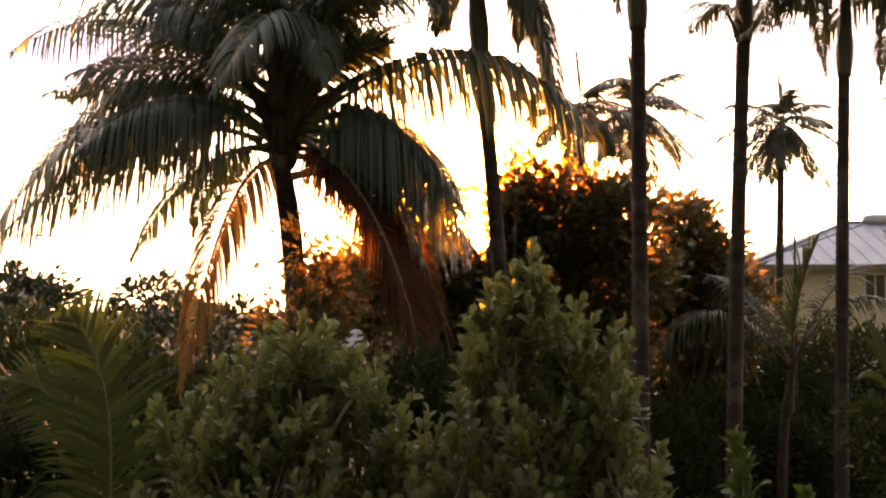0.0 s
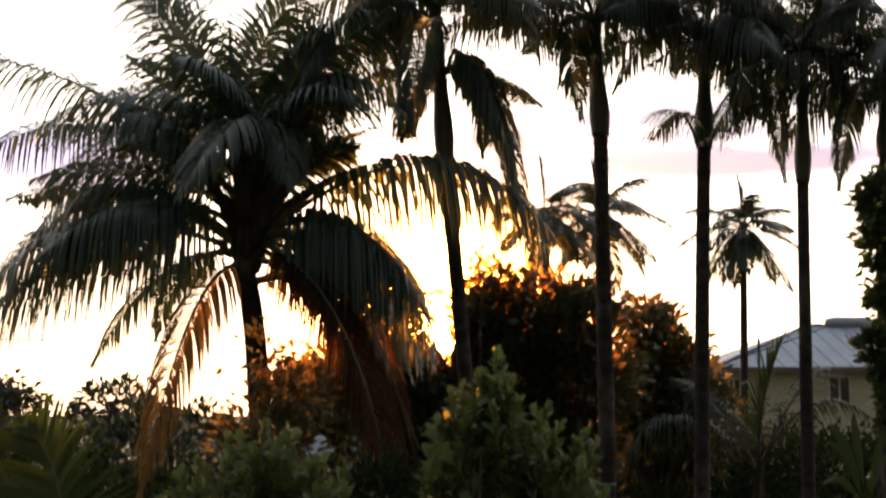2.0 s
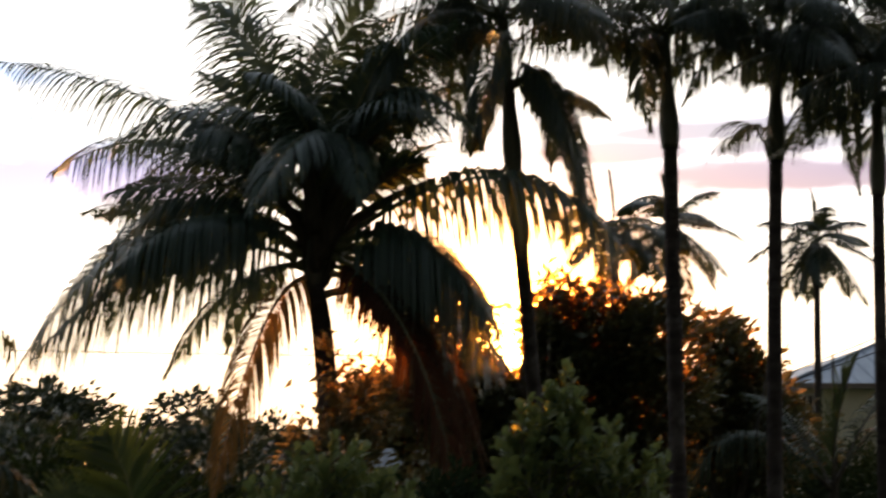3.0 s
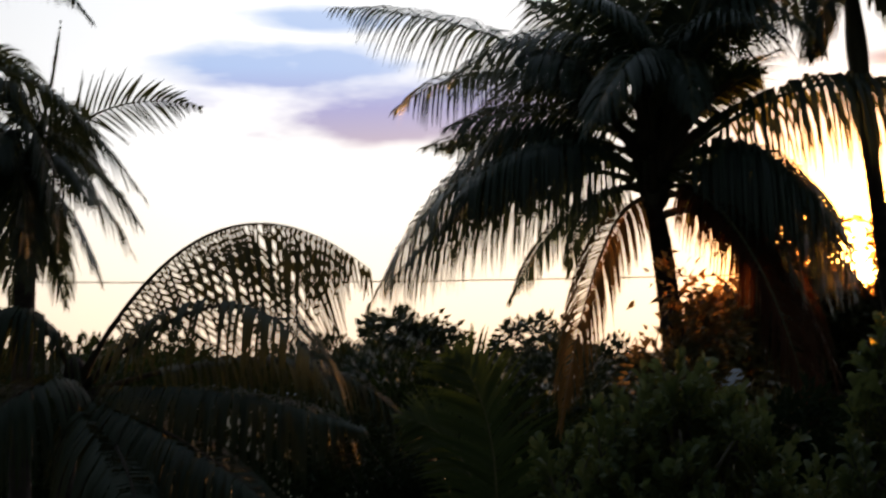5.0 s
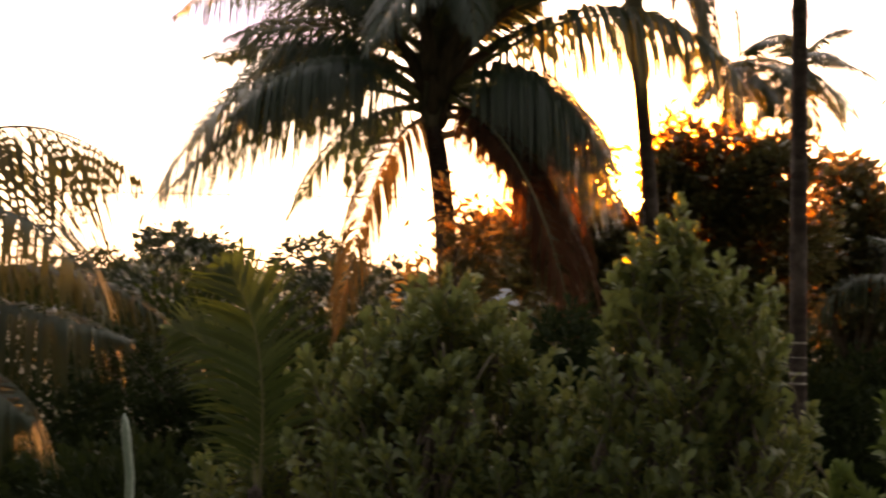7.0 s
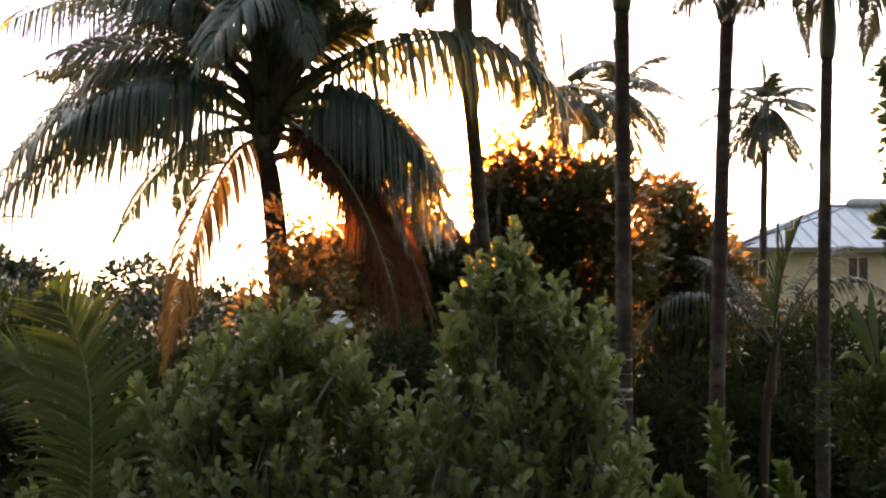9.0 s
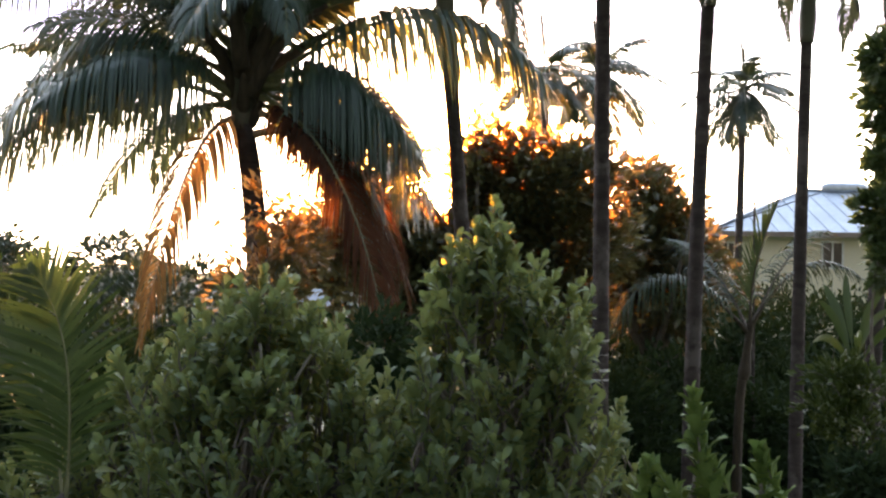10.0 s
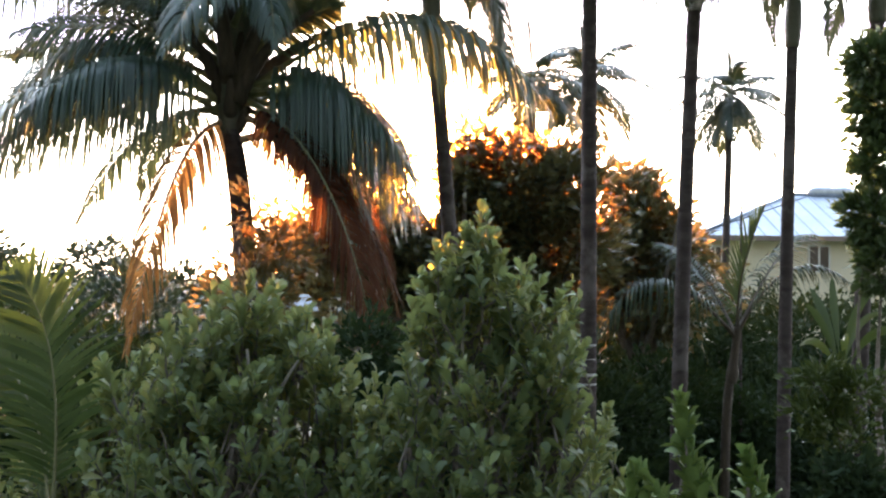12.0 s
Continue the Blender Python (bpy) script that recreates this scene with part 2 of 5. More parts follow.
def tube(pts, radii, sides=8):
    """Verts and faces of a closed tapering tube along pts."""
    pts = np.asarray(pts, float)
    tan = np.gradient(pts, axis=0)
    tan /= np.linalg.norm(tan, axis=1)[:, None] + 1e-9
    ref = np.array([0.31, 0.95, 0.05]) if abs(tan[0][2]) > 0.6 else np.array([0.0, 0.0, 1.0])
    u = np.cross(tan, ref)
    u /= np.linalg.norm(u, axis=1)[:, None] + 1e-9
    v = np.cross(tan, u)
    ang = np.linspace(0, 2 * np.pi, sides, endpoint=False)
    verts = (pts[:, None] + np.asarray(radii)[:, None, None] * (u[:, None] * np.cos(ang)[None, :, None] + v[:, None] * np.sin(ang)[None, :, None])).reshape(-1, 3)
    n = len(pts)
    faces = [(i * sides + j, i * sides + (j + 1) % sides, (i + 1) * sides + (j + 1) % sides, (i + 1) * sides + j) for i in range(n - 1) for j in range(sides)]
    faces += [tuple(range(sides))[::-1], tuple(range((n - 1) * sides, n * sides))]
    return verts, faces


def unit(v):
    return v / (np.linalg.norm(v, axis=-1, keepdims=True) + 1e-9)


def frond(parent, base, mid, tip, leaf=0.75, pairs=55, droop=0.7, width=0.04, mat=None, stalk=None, start=0.14,
          spread=68, gaps=0.03, lift=0.25, thick=0.022, seed=0, hang=1.8, twist=0.0, label="", single=False):
    """A feather leaf of a palm: an arched midrib and two rows of leaflets that hang by droop."""
    rng = np.random.default_rng(seed)
    mat, stalk = mat or M_PALM, stalk or M_RACHIS
    pts = arc(base, mid, tip, 26)
    s26 = np.linspace(0, 1, 26)
    v, f = tube(pts, thick * (1 - 0.86 * s26) * (1 + 1.1 * np.exp(-s26 * 16)), 6)
    rib = mesh_ob("frond", v, f, stalk, parent, label)
    s = np.repeat(np.linspace(start, 0.995, pairs), 2)
    side = np.tile([1.0, -1.0], pairs)
    keep = rng.random(len(s)) > gaps
    s, side = s[keep], side[keep]
    s = np.clip(s + rng.normal(0, 0.0012, len(s)), 0, 1)
    a, m, b = (np.array(p, float) for p in (base, mid, tip))
    c = 2 * m - 0.5 * (a + b)
    S1 = s[:, None]
    root = (1 - S1) ** 2 * a + 2 * S1 * (1 - S1) * c + S1 * S1 * b
    T = unit(2 * (1 - S1) * (c - a) + 2 * S1 * (b - c))
    Z = np.array([0, 0, 1.0])
    flat = unit(np.array([b[0] - a[0], b[1] - a[1], 0.0]))
    S = np.cross(flat, Z)
    S = unit(S - (T * S).sum(1, keepdims=True) * T)
    N = np.cross(S, T)
    N *= np.where(N[:, 2:3] < -0.3, -1.0, 1.0)
    if twist:
        ct, st = math.cos(radians(twist)), math.sin(radians(twist))
        S, N = S * ct + N * st, N * ct - S * st
    ang = np.radians(spread - 34 * s + rng.normal(0, 2.5, len(s)))[:, None]
    D0 = unit(S * side[:, None] * np.sin(ang) + T * np.cos(ang) + N * (lift + rng.normal(0, 0.05, len(s)))[:, None])
    L = leaf * (0.50 + 0.5 * np.sin(np.pi * np.clip(s * 0.95 + 0.12, 0, 1)) ** 0.8) * rng.uniform(0.86, 1.1, len(s))
    L *= np.clip((1.02 - s) * 5, 0.35, 1)
    k = 5
    prof = np.array([0.55, 1.0, 0.95, 0.72, 0.42, 0.04])
    dr = np.clip(droop * rng.uniform(0.92, 1.06, len(s)), 0, 1.0)
    p = root.copy()
    rows = []
    W = unit(T - (T * D0).sum(1, keepdims=True) * D0)
    W = unit(W + N * rng.normal(0.25, 0.15, len(s))[:, None])
    for j in range(k + 1):
        w_ = (dr * (j / k) ** 0.5)[:, None]
        D = unit(D0 * (1 - w_) - Z * w_ * hang)
        wv = W * (width * prof[j] * 0.5)
        rows.append((p - wv, p + wv))
        p = p + D * (L / k)[:, None]
    n = len(s)
    verts = np.stack([q for r in rows for q in r], 1).reshape(-1, 3)
    faces = []
    for i in range(n):
        o = i * 2 * (k + 1)
        faces += [(o + 2 * j, o + 2 * j + 1, o + 2 * j + 3, o + 2 * j + 2) for j in range(k)]
    if single:
        q = 2 * (k + 1)
        for i in range(n):
            mesh_ob("leaflet", verts[i * q:(i + 1) * q], faces[:k], mat, rib)
    else:
        tagged(mesh_ob("blade", verts, faces, mat, rib), kind="stuff")
    return rib


def palm_trunk(parent, pts, r0, r1, rings=40, name="trunk", material=None, flare=0.35):
    """A ringed, slightly uneven stem through three points."""
    n = rings * 4 + 1
    p = arc(*pts, n)
    s = np.linspace(0, 1, n)
    rng = np.random.default_rng(int(abs(pts[0][0]) * 100))
    r = r0 + (r1 - r0) * s + r0 * flare * np.exp(-s * 14)
    r *= 1 + 0.035 * (np.arange(n) % 4 == 0) - 0.015 * (np.arange(n) % 4 == 2) + rng.normal(0, 0.006, n)
    v, f = tube(p, r, 14)
    return mesh_ob(name, v, f, material or M_TRUNK, parent)


def crownshaft(parent, pts, r0, r1, material=None):
    """The smooth green sheath under a crown, swollen at its foot."""
    p = arc(*pts, 24)
    s = np.linspace(0, 1, 24)
    r = (r0 + (r1 - r0) * s) * (0.80 + 0.36 * np.exp(-((s - 0.22) / 0.2) ** 2) + 0.2 * s)
    v, f = tube(p, r, 14)
    return mesh_ob("crownshaft", v, f, material or M_SHAFT, parent)


def random_crown(parent, top, count, length, seed, mat=None, low=-35, high=70, sag=0.55, leaf=0.5, pairs=40, skip=(), width=0.035, droop=0.75):
    """Fronds spread round a crown by the golden angle, the outer ones lowest."""
    rng = np.random.default_rng(seed)
    top = np.array(top, float)
    for i in range(count):
        az = i * 2.39996 + seed
        el = math.radians(high + (low - high) * (i + 0.5) / count + rng.normal(0, 6))
        ln = length * rng.uniform(0.85, 1.1)
        d = np.array([math.cos(az) * math.cos(el), math.sin(az) * math.cos(el), math.sin(el)])
        base = top + d * 0.10
        tip = top + d * ln * 0.86 - np.array([0, 0, ln * sag * (0.5 + 0.5 * math.cos(el))])
        mid = (base + tip) / 2 + np.array([0, 0, ln * sag * 0.30 * (0.4 + 0.6 * math.cos(el))])
        frond(parent, base, mid, tip, leaf, pairs, droop, width, mat or M_KING, seed=seed * 100 + i, thick=0.018)


def blades(centres, normals, size, rng, aspect=0.45, fold=0.25):
    """Pointed, folded leaf blades at the given places: verts and faces, six of each a leaf."""
    n = len(centres)
    up = unit(rng.normal(0, 1, (n, 3)) + np.array([0, 0, 0.4]))
    d = unit(normals + 0.7 * up)
    s = unit(np.cross(d, up))
    nn = np.cross(s, d)
    L = size * rng.uniform(0.65, 1.25, n)[:, None]
    w_ = L * aspect * 0.5
    c = centres
    v = np.stack([c, c + d * L * 0.4 + s * w_ + nn * L * fold * 0.3, c + d * L - nn * L * 0.15, c + d * L * 0.4 - s * w_ + nn * L * fold * 0.3, c + d * L * 0.45], 1)
    faces = []
    for i in range(n):
        o = i * 5
        faces += [(o, o + 1, o + 4), (o + 1, o + 2, o + 4), (o, o + 4, o + 3), (o + 4, o + 2, o + 3)]
    return v.reshape(-1, 3), faces


def crown_points(blobs, count, seed, clump=0.35, per=14):
    """Leaf places in clumps on and in uneven blobs (centre, radii)."""
    rng = np.random.default_rng(seed)
    vol = np.array([r[0] * r[1] * r[2] for _, r in blobs]) ** 0.67
    cs, ns = [], []
    for (c, r), share in zip(blobs, vol / vol.sum()):
        m = max(4, int(count * share / per))
        d = unit(rng.normal(0, 1, (m, 3)))
        rad = rng.uniform(0.25, 1.0, m) ** 0.45
        wob = 0.82 + 0.22 * np.sin(d[:, 0] * 5 + seed) * np.cos(d[:, 2] * 6 + seed * 2) + rng.normal(0, 0.09, m)
        q = np.array(c) + d * np.array(r) * (rad * wob)[:, None]
        for qq, dd in zip(q, d):
            k = rng.integers(per // 2, per * 3 // 2)
            cs.append(qq + rng.normal(0, clump * 0.5, (k, 3)) * np.array([1, 1, 0.75]))
            ns.append(np.tile(dd, (k, 1)))
    return np.concatenate(cs), np.concatenate(ns), rng


def tree(name, foot, blobs, count, leaf, mat, seed, label, category="tree", trunk_r=0.16, clump=0.35, aspect=0.5, group="", per=14, limbs=3):
    """A broadleaf: tapered trunk, limbs into every mass of the crown, and many folded leaves."""
    t = thing(name, label, category, group)
    top = np.mean([b[0] for b in blobs], 0)
    foot = np.array(foot, float)
    rng = np.random.default_rng(seed)
    fork = foot + (top - foot) * 0.55
    v, f = tube(arc(foot, (foot + fork) / 2 + rng.normal(0, 0.08, 3), fork, 12), np.linspace(trunk_r, trunk_r * 0.6, 12), 9)
    mesh_ob("trunk", v, f, M_BARK, t)
    for c, r in blobs:
        for q in range(limbs if max(r) > 0.4 else 1):
            end = np.array(c) + rng.normal(0, 0.45, 3) * np.array(r)
            m = (fork + end) / 2 + rng.normal(0, 0.1, 3) * np.linalg.norm(end - fork)
            v, f = tube(arc(fork, m, end, 10), np.linspace(trunk_r * 0.45, trunk_r * 0.08, 10), 6)
            mesh_ob("limb", v, f, M_BARK, t)
    cs, ns, rng = crown_points(blobs, count, seed, clump, per)
    v, f = blades(cs, ns, leaf, rng, aspect)
    mesh_ob("crown", v, f, mat, t, smooth=False)
    return t


def obovate(seed=0):
    """One spoon-shaped leaf along +x, one long: verts and faces."""
    xs = [0.0, 0.3, 0.6, 0.85, 1.0]
    ws = [0.03, 0.14, 0.24, 0.22, 0.06]
    v = []
    for x, q in zip(xs, ws):
        lift_ = 0.16 * math.sin(x * 2.2) - 0.10 * x * x
        v += [(x, -q, lift_ + 0.35 * q), (x, 0, lift_), (x, q, lift_ + 0.35 * q)]
    f = []
    for i in range(4):
        o = 3 * i
        f += [(o, o + 3, o + 4, o + 1), (o + 1, o + 4, o + 5, o + 2)]
    return np.array(v), f


LEAF_V, LEAF_F = obovate()


def shoot_leaves(a, b, rng, leaf, count):
    """Poses of leaves set spirally up a shoot from a to b, denser at its tip, pointing up and out."""
    a, b = np.array(a, float), np.array(b, float)
    d = unit(b - a)
    ref = np.array([0.2, 0.9, 0.1])
    u = unit(np.cross(d, ref))
    v = np.cross(d, u)
    out = []
    for i in range(count):
        s = (i + 0.5) / count
        s = 0.12 + 0.88 * s ** 0.85
        ph = i * 2.39996 + rng.uniform(0, 0.5)
        e = math.radians(24 + 42 * s + rng.normal(0, 10))
        x = unit((u * math.cos(ph) + v * math.sin(ph)) * math.cos(e) + d * math.sin(e))
        y = unit(np.cross(d, x))
        z = np.cross(x, y)
        L = leaf * rng.uniform(0.75, 1.15) * (1 - 0.25 * s)
        m = np.eye(4)
        m[:3, :3] = np.stack([x, y, z], 1) * L
        m[:3, 3] = a + (b - a) * s
        out.append(m)
    return out


def shrub(name, foot, stems, shoots, leaf, mat, seed, label, single=0, category="shrub", per=15, length=0.34, trunks=()):
    """A leafy bush: stems (from foot to each point of stems) and upright leafy shoots.
    shoots: masses (centre, radii, number). single: how many of its leaves are parts of their own."""
    t = thing(name, label, category)
    rng = np.random.default_rng(seed)
    foot = np.array(foot, float)
    v, f = tube(arc((foot[0], foot[1], -0.1), (foot[0] + 0.03, foot[1], foot[2] / 2), foot, 10), np.linspace(0.05, 0.032, 10), 8)
    mesh_ob("trunk", v, f, M_BARK, t)
    for e in stems:
        e = np.array(e, float)
        m = (foot + e) / 2 + rng.normal(0, 0.12, 3)
        v, f = tube(arc(foot, m, e, 14), np.linspace(0.028, 0.008, 14), 7)
        mesh_ob("stem", v, f, M_BARK, t)
    for a_, m_, b_ in trunks:
        v, f = tube(arc(a_, m_, b_, 14), np.linspace(0.016, 0.006, 14), 7)
        mesh_ob("stem", v, f, M_STEM, t)
    ends = np.array(stems, float)
    poses, tw_v, tw_f = [], [], []
    for c, r, num in shoots:
        for _ in range(round(num * 0.7)):
            d = unit(rng.normal(0, 1, 3))
            q = np.array(c) + d * np.array(r) * rng.uniform(0.2, 1.0) ** 0.4
            near = ends[np.argmin(np.linalg.norm(ends - q, axis=1))]
            lean = unit(np.array([0, 0, 1.0]) + 0.45 * unit(q - near - np.array([0, 0, 0.2])) + rng.normal(0, 0.16, 3))
            ln = length * rng.uniform(0.6, 1.25)
            a = q - lean * ln
            poses += shoot_leaves(a, q, rng, leaf, int(per * rng.uniform(0.75, 1.2)))
            stem_pt = near + (foot - near) * rng.uniform(0.0, 0.35)
            vv, ff = tube(np.concatenate([arc(stem_pt, (stem_pt + a) / 2 - np.array([0, 0, 0.05]), a, 4), q[None]]), [0.009, 0.008, 0.007, 0.006, 0.003], 5)
            o = sum(len(x) for x in tw_v)
            tw_v.append(vv)
            tw_f += [tuple(i + o for i in face) for face in ff]
    mesh_ob("branchwork", np.concatenate(tw_v), tw_f, M_BARK, t)
    poses.sort(key=lambda m: m[1, 3])
    own, rest = poses[:single], poses[single:]
    H = np.concatenate([LEAF_V, np.ones((len(LEAF_V), 1))], 1)
    verts = np.concatenate([(H @ m.T)[:, :3] for m in rest])
    k = len(LEAF_V)
    faces = [tuple(i + j * k for i in face) for j in range(len(rest)) for face in LEAF_F]
    tagged(mesh_ob("foliage", verts, faces, mat, t), kind="stuff")
    if own:
        me = bpy.data.meshes.new("leaf")
        me.from_pydata([tuple(v) for v in LEAF_V], [], LEAF_F)
        me.materials.append(mat)
        me.shade_smooth()
        for m in own:
            ob = new("leaf", me)
            ob.parent = t
            ob.matrix_basis = Matrix(m.tolist())
    return t


def box(bm, lo, hi):
    vs = bmesh.ops.create_cube(bm, size=1.0)["verts"]
    lo, hi = Vector(lo), Vector(hi)
    for v in vs:
        v.co = Vector([lo[i] + (v.co[i] + 0.5) * (hi[i] - lo[i]) for i in range(3)])
    return vs


# ---------------------------------------------------------------- ground
rng = np.random.default_rng(5)
xs = np.concatenate([[-4000, -900, -250], np.linspace(-80, 80, 65), [250, 900, 4000]])
ys = np.concatenate([[-4000, -900, -200], np.linspace(-30, 130, 65), [250, 900, 4000]])
gv = [(x, y, 0.12 * math.sin(x * 0.21) * math.cos(y * 0.17) if abs(x) < 80 and -30 <= y < 130 else 0.0) for y in ys for x in xs]
nx = len(xs)
gf = [(j * nx + i, j * nx + i + 1, (j + 1) * nx + i + 1, (j + 1) * nx + i) for j in range(len(ys) - 1) for i in range(nx - 1)]
ground = tagged(mesh_ob("ground", gv, gf, M_GRASS), "dark rough grass of the garden in evening shade", "ground", kind="structure")

# ---------------------------------------------------------------- main palm
palm = thing("coconut_palm", "large feather-leaved palm with arching green fronds, backlit", "palm tree")
palm_trunk(palm, (((-1.58, 14.00, 1.99)[0], 14.0, 0.0), (-1.67, 14.00, 4.17), (-1.90, 14.00, 6.18)), 0.15, 0.115, 60)
boot = (-1.85, 14.00, 6.90)
v, f = tube(arc((-1.90, 14.00, 6.12), (-1.86, 14.00, 6.83), (-1.80, 14.00, 7.71), 16), 0.116 + 0.15 * np.linspace(0, 1, 16) ** 1.4, 12)
mesh_ob("leaf_base", v, f, M_SHAFT, palm)
head_lo, head_hi = np.array((-1.89, 14.00, 6.25)), np.array((-1.80, 14.00, 7.64))
for i in range(22):
    q = head_lo + (head_hi - head_lo) * (i / 21) ** 0.9
    out_ = np.array([math.cos(i * 2.39996), math.sin(i * 2.39996), 0.0])
    v, f = tube(arc(q + out_ * 0.06 - np.array([0, 0, 0.12]), q + out_ * 0.17 + np.array([0, 0, 0.12]), q + out_ * 0.25 + np.array([0, 0, 0.30]), 9), np.array([0.05, 0.085, 0.085, 0.075, 0.062, 0.052, 0.045, 0.038, 0.02]), 8)
    mesh_ob("leaf_sheath", v, f, M_SHEATH, palm)
for p0, p1, p2 in (((-1.81, 13.90, 6.49), (-1.44, 13.80, 7.07), (-0.92, 13.70, 7.50)), ((-1.80, 13.90, 6.69), (-1.49, 13.70, 7.37), (-1.11, 13.60, 7.93)), ((-1.84, 14.00, 6.57), (-1.28, 14.20, 7.08), (-0.63, 14.40, 7.46)),
                   ((-1.96, 14.00, 6.57), (-2.22, 13.90, 7.07), (-2.59, 13.80, 7.44)), ((-1.88, 13.80, 6.80), (-1.92, 13.60, 7.34), (-1.95, 13.50, 7.89)), ((-1.89, 14.10, 6.85), (-1.68, 14.20, 7.60), (-1.58, 14.40, 8.33))):
    v, f = tube(arc(p0, p1, p2, 12), 0.115 - 0.085 * np.linspace(0, 1, 12) ** 0.8, 9)
    mesh_ob("leaf_sheath", v, f, M_SHEATH, palm)
F = dict(leaf=1.15, pairs=96, droop=0.85, width=0.032, thick=0.03)
UP = {**F, "pairs": 66, "width": 0.034}
frond(palm, (-2.10, 14.00, 6.61), (-3.55, 13.60, 6.91), (-5.10, 13.30, 5.08), seed=1, **{**F, "leaf": 1.8, "droop": 0.95, "pairs": 135})
frond(palm, (-2.07, 14.00, 6.77), (-3.44, 14.60, 7.25), (-5.12, 15.40, 7.26), seed=2, **{**UP, "droop": 0.45, "leaf": 0.98})
frond(palm, (-1.96, 14.00, 6.99), (-3.51, 13.80, 8.18), (-5.59, 13.40, 8.69), seed=3, **{**UP, "leaf": 1.4, "droop": 0.6})
frond(palm, (-2.03, 14.00, 6.93), (-3.85, 14.80, 8.05), (-5.55, 15.50, 7.83), seed=4, **{**UP, "droop": 0.7})
frond(palm, (-1.99, 14.00, 7.44), (-2.47, 14.10, 8.77), (-3.54, 14.20, 9.71), seed=5, twist=50, **{**UP, "droop": 0.55})
frond(palm, (-1.99, 14.00, 7.51), (-2.81, 14.60, 9.06), (-3.19, 15.20, 10.54), seed=6, twist=50, **{**UP, "droop": 0.5})
frond(palm, (-1.86, 14.00, 7.57), (-2.08, 14.00, 8.32), (-2.13, 14.00, 9.16), seed=7, **{**F, "leaf": 0.25, "spread": 25, "pairs": 30, "droop": 0.1})
frond(palm, (-1.71, 13.90, 7.42), (-1.88, 12.90, 7.68), (-2.33, 12.20, 6.71), seed=8, **{**UP, "leaf": 0.8, "droop": 0.6})
frond(palm, (-1.65, 14.00, 6.64), (0.23, 13.60, 7.36), (1.68, 13.20, 6.34), seed=9, single=True, **{**F, "pairs": 105, "width": 0.05, "leaf": 1.33, "droop": 0.95, "gaps": 0.18})
frond(palm, (-1.71, 14.00, 6.58), (-0.55, 13.50, 6.57), (0.09, 13.00, 5.05), seed=10, **{**F, "leaf": 1.47, "droop": 0.95})
frond(palm, (-1.74, 14.00, 6.41), (-1.04, 14.30, 6.00), (-0.44, 14.60, 4.91), seed=11, **{**F, "leaf": 0.98, "droop": 0.8, "pairs": 67})
frond(palm, (-1.96, 14.00, 6.25), (-2.36, 13.20, 5.56), (-2.73, 12.60, 3.67), seed=12, mat=M_DRY, stalk=M_DRYSTALK, label="drying brown frond hanging down", **{**F, "leaf": 0.87, "droop": 0.8, "pairs": 81})
frond(palm, (-2.03, 14.00, 6.41), (-3.02, 14.60, 6.16), (-3.92, 15.20, 5.14), seed=13, **{**F, "leaf": 0.63, "droop": 0.9, "pairs": 67})
frond(palm, (-2.03, 14.00, 6.38), (-2.80, 15.00, 6.29), (-3.22, 15.60, 5.49), seed=14, **{**F, "leaf": 0.56, "droop": 0.9, "pairs": 54})
frond(palm, (-1.65, 14.00, 7.04), (-1.13, 14.80, 7.68), (-0.45, 15.60, 8.27), seed=15, **{**UP, "droop": 0.35, "leaf": 0.84})
frond(palm, (-1.73, 14.00, 7.44), (-1.28, 14.40, 8.65), (-0.22, 14.80, 9.28), seed=16, **{**UP, "droop": 0.6})
frond(palm, (-1.72, 14.00, 7.37), (-1.01, 13.20, 7.98), (-0.31, 12.60, 7.64), seed=17, twist=25, **{**UP, "leaf": 0.8, "droop": 0.55})
frond(palm, (-1.79, 14.00, 7.51), (-1.64, 14.80, 8.69), (-1.13, 15.40, 9.85), seed=18, twist=50, **{**UP, "droop": 0.5})
frond(palm, (-2.03, 14.00, 6.87), (-3.09, 15.00, 7.74), (-3.83, 16.00, 8.86), seed=19, **{**UP, "droop": 0.4, "leaf": 0.98})
frond(palm, (-1.64, 14.00, 6.51), (-0.99, 15.00, 6.56), (-0.23, 16.00, 5.85), seed=20, **{**F, "droop": 0.9, "leaf": 1.26})
frond(palm, (-1.71, 14.00, 6.51), (-0.79, 13.00, 5.59), (-0.20, 12.60, 3.86), seed=21, mat=M_DRYDARK, **{**F, "droop": 0.8, "leaf": 1.0, "hang": 1.2})

frond(palm, (-2.11, 14.00, 6.47), (-3.34, 13.40, 6.43), (-4.71, 12.90, 5.31), seed=22, **{**F, "leaf": 1.5, "droop": 0.95})
frond(palm, (-2.10, 14.00, 6.61), (-2.94, 13.00, 6.75), (-3.75, 12.20, 6.08), seed=23, **{**F, "leaf": 1.1, "droop": 0.95})
frond(palm, (-1.72, 14.00, 7.30), (-0.98, 13.60, 8.29), (-0.07, 13.20, 7.86), seed=26, **{**UP, "leaf": 0.9, "droop": 0.8})
frond(palm, (-1.79, 14.00, 7.37), (-1.36, 15.00, 8.23), (-0.69, 15.80, 8.97), seed=27, **{**UP, "leaf": 0.9, "droop": 0.7})
frond(palm, (-1.92, 14.00, 7.37), (-2.61, 14.80, 8.18), (-3.64, 15.60, 8.52), seed=28, **{**UP, "leaf": 0.8, "droop": 0.6})
frond(palm, (-1.86, 14.00, 7.37), (-2.05, 13.40, 8.10), (-2.62, 13.00, 8.44), seed=29, **{**UP, "leaf": 0.8, "droop": 0.65})

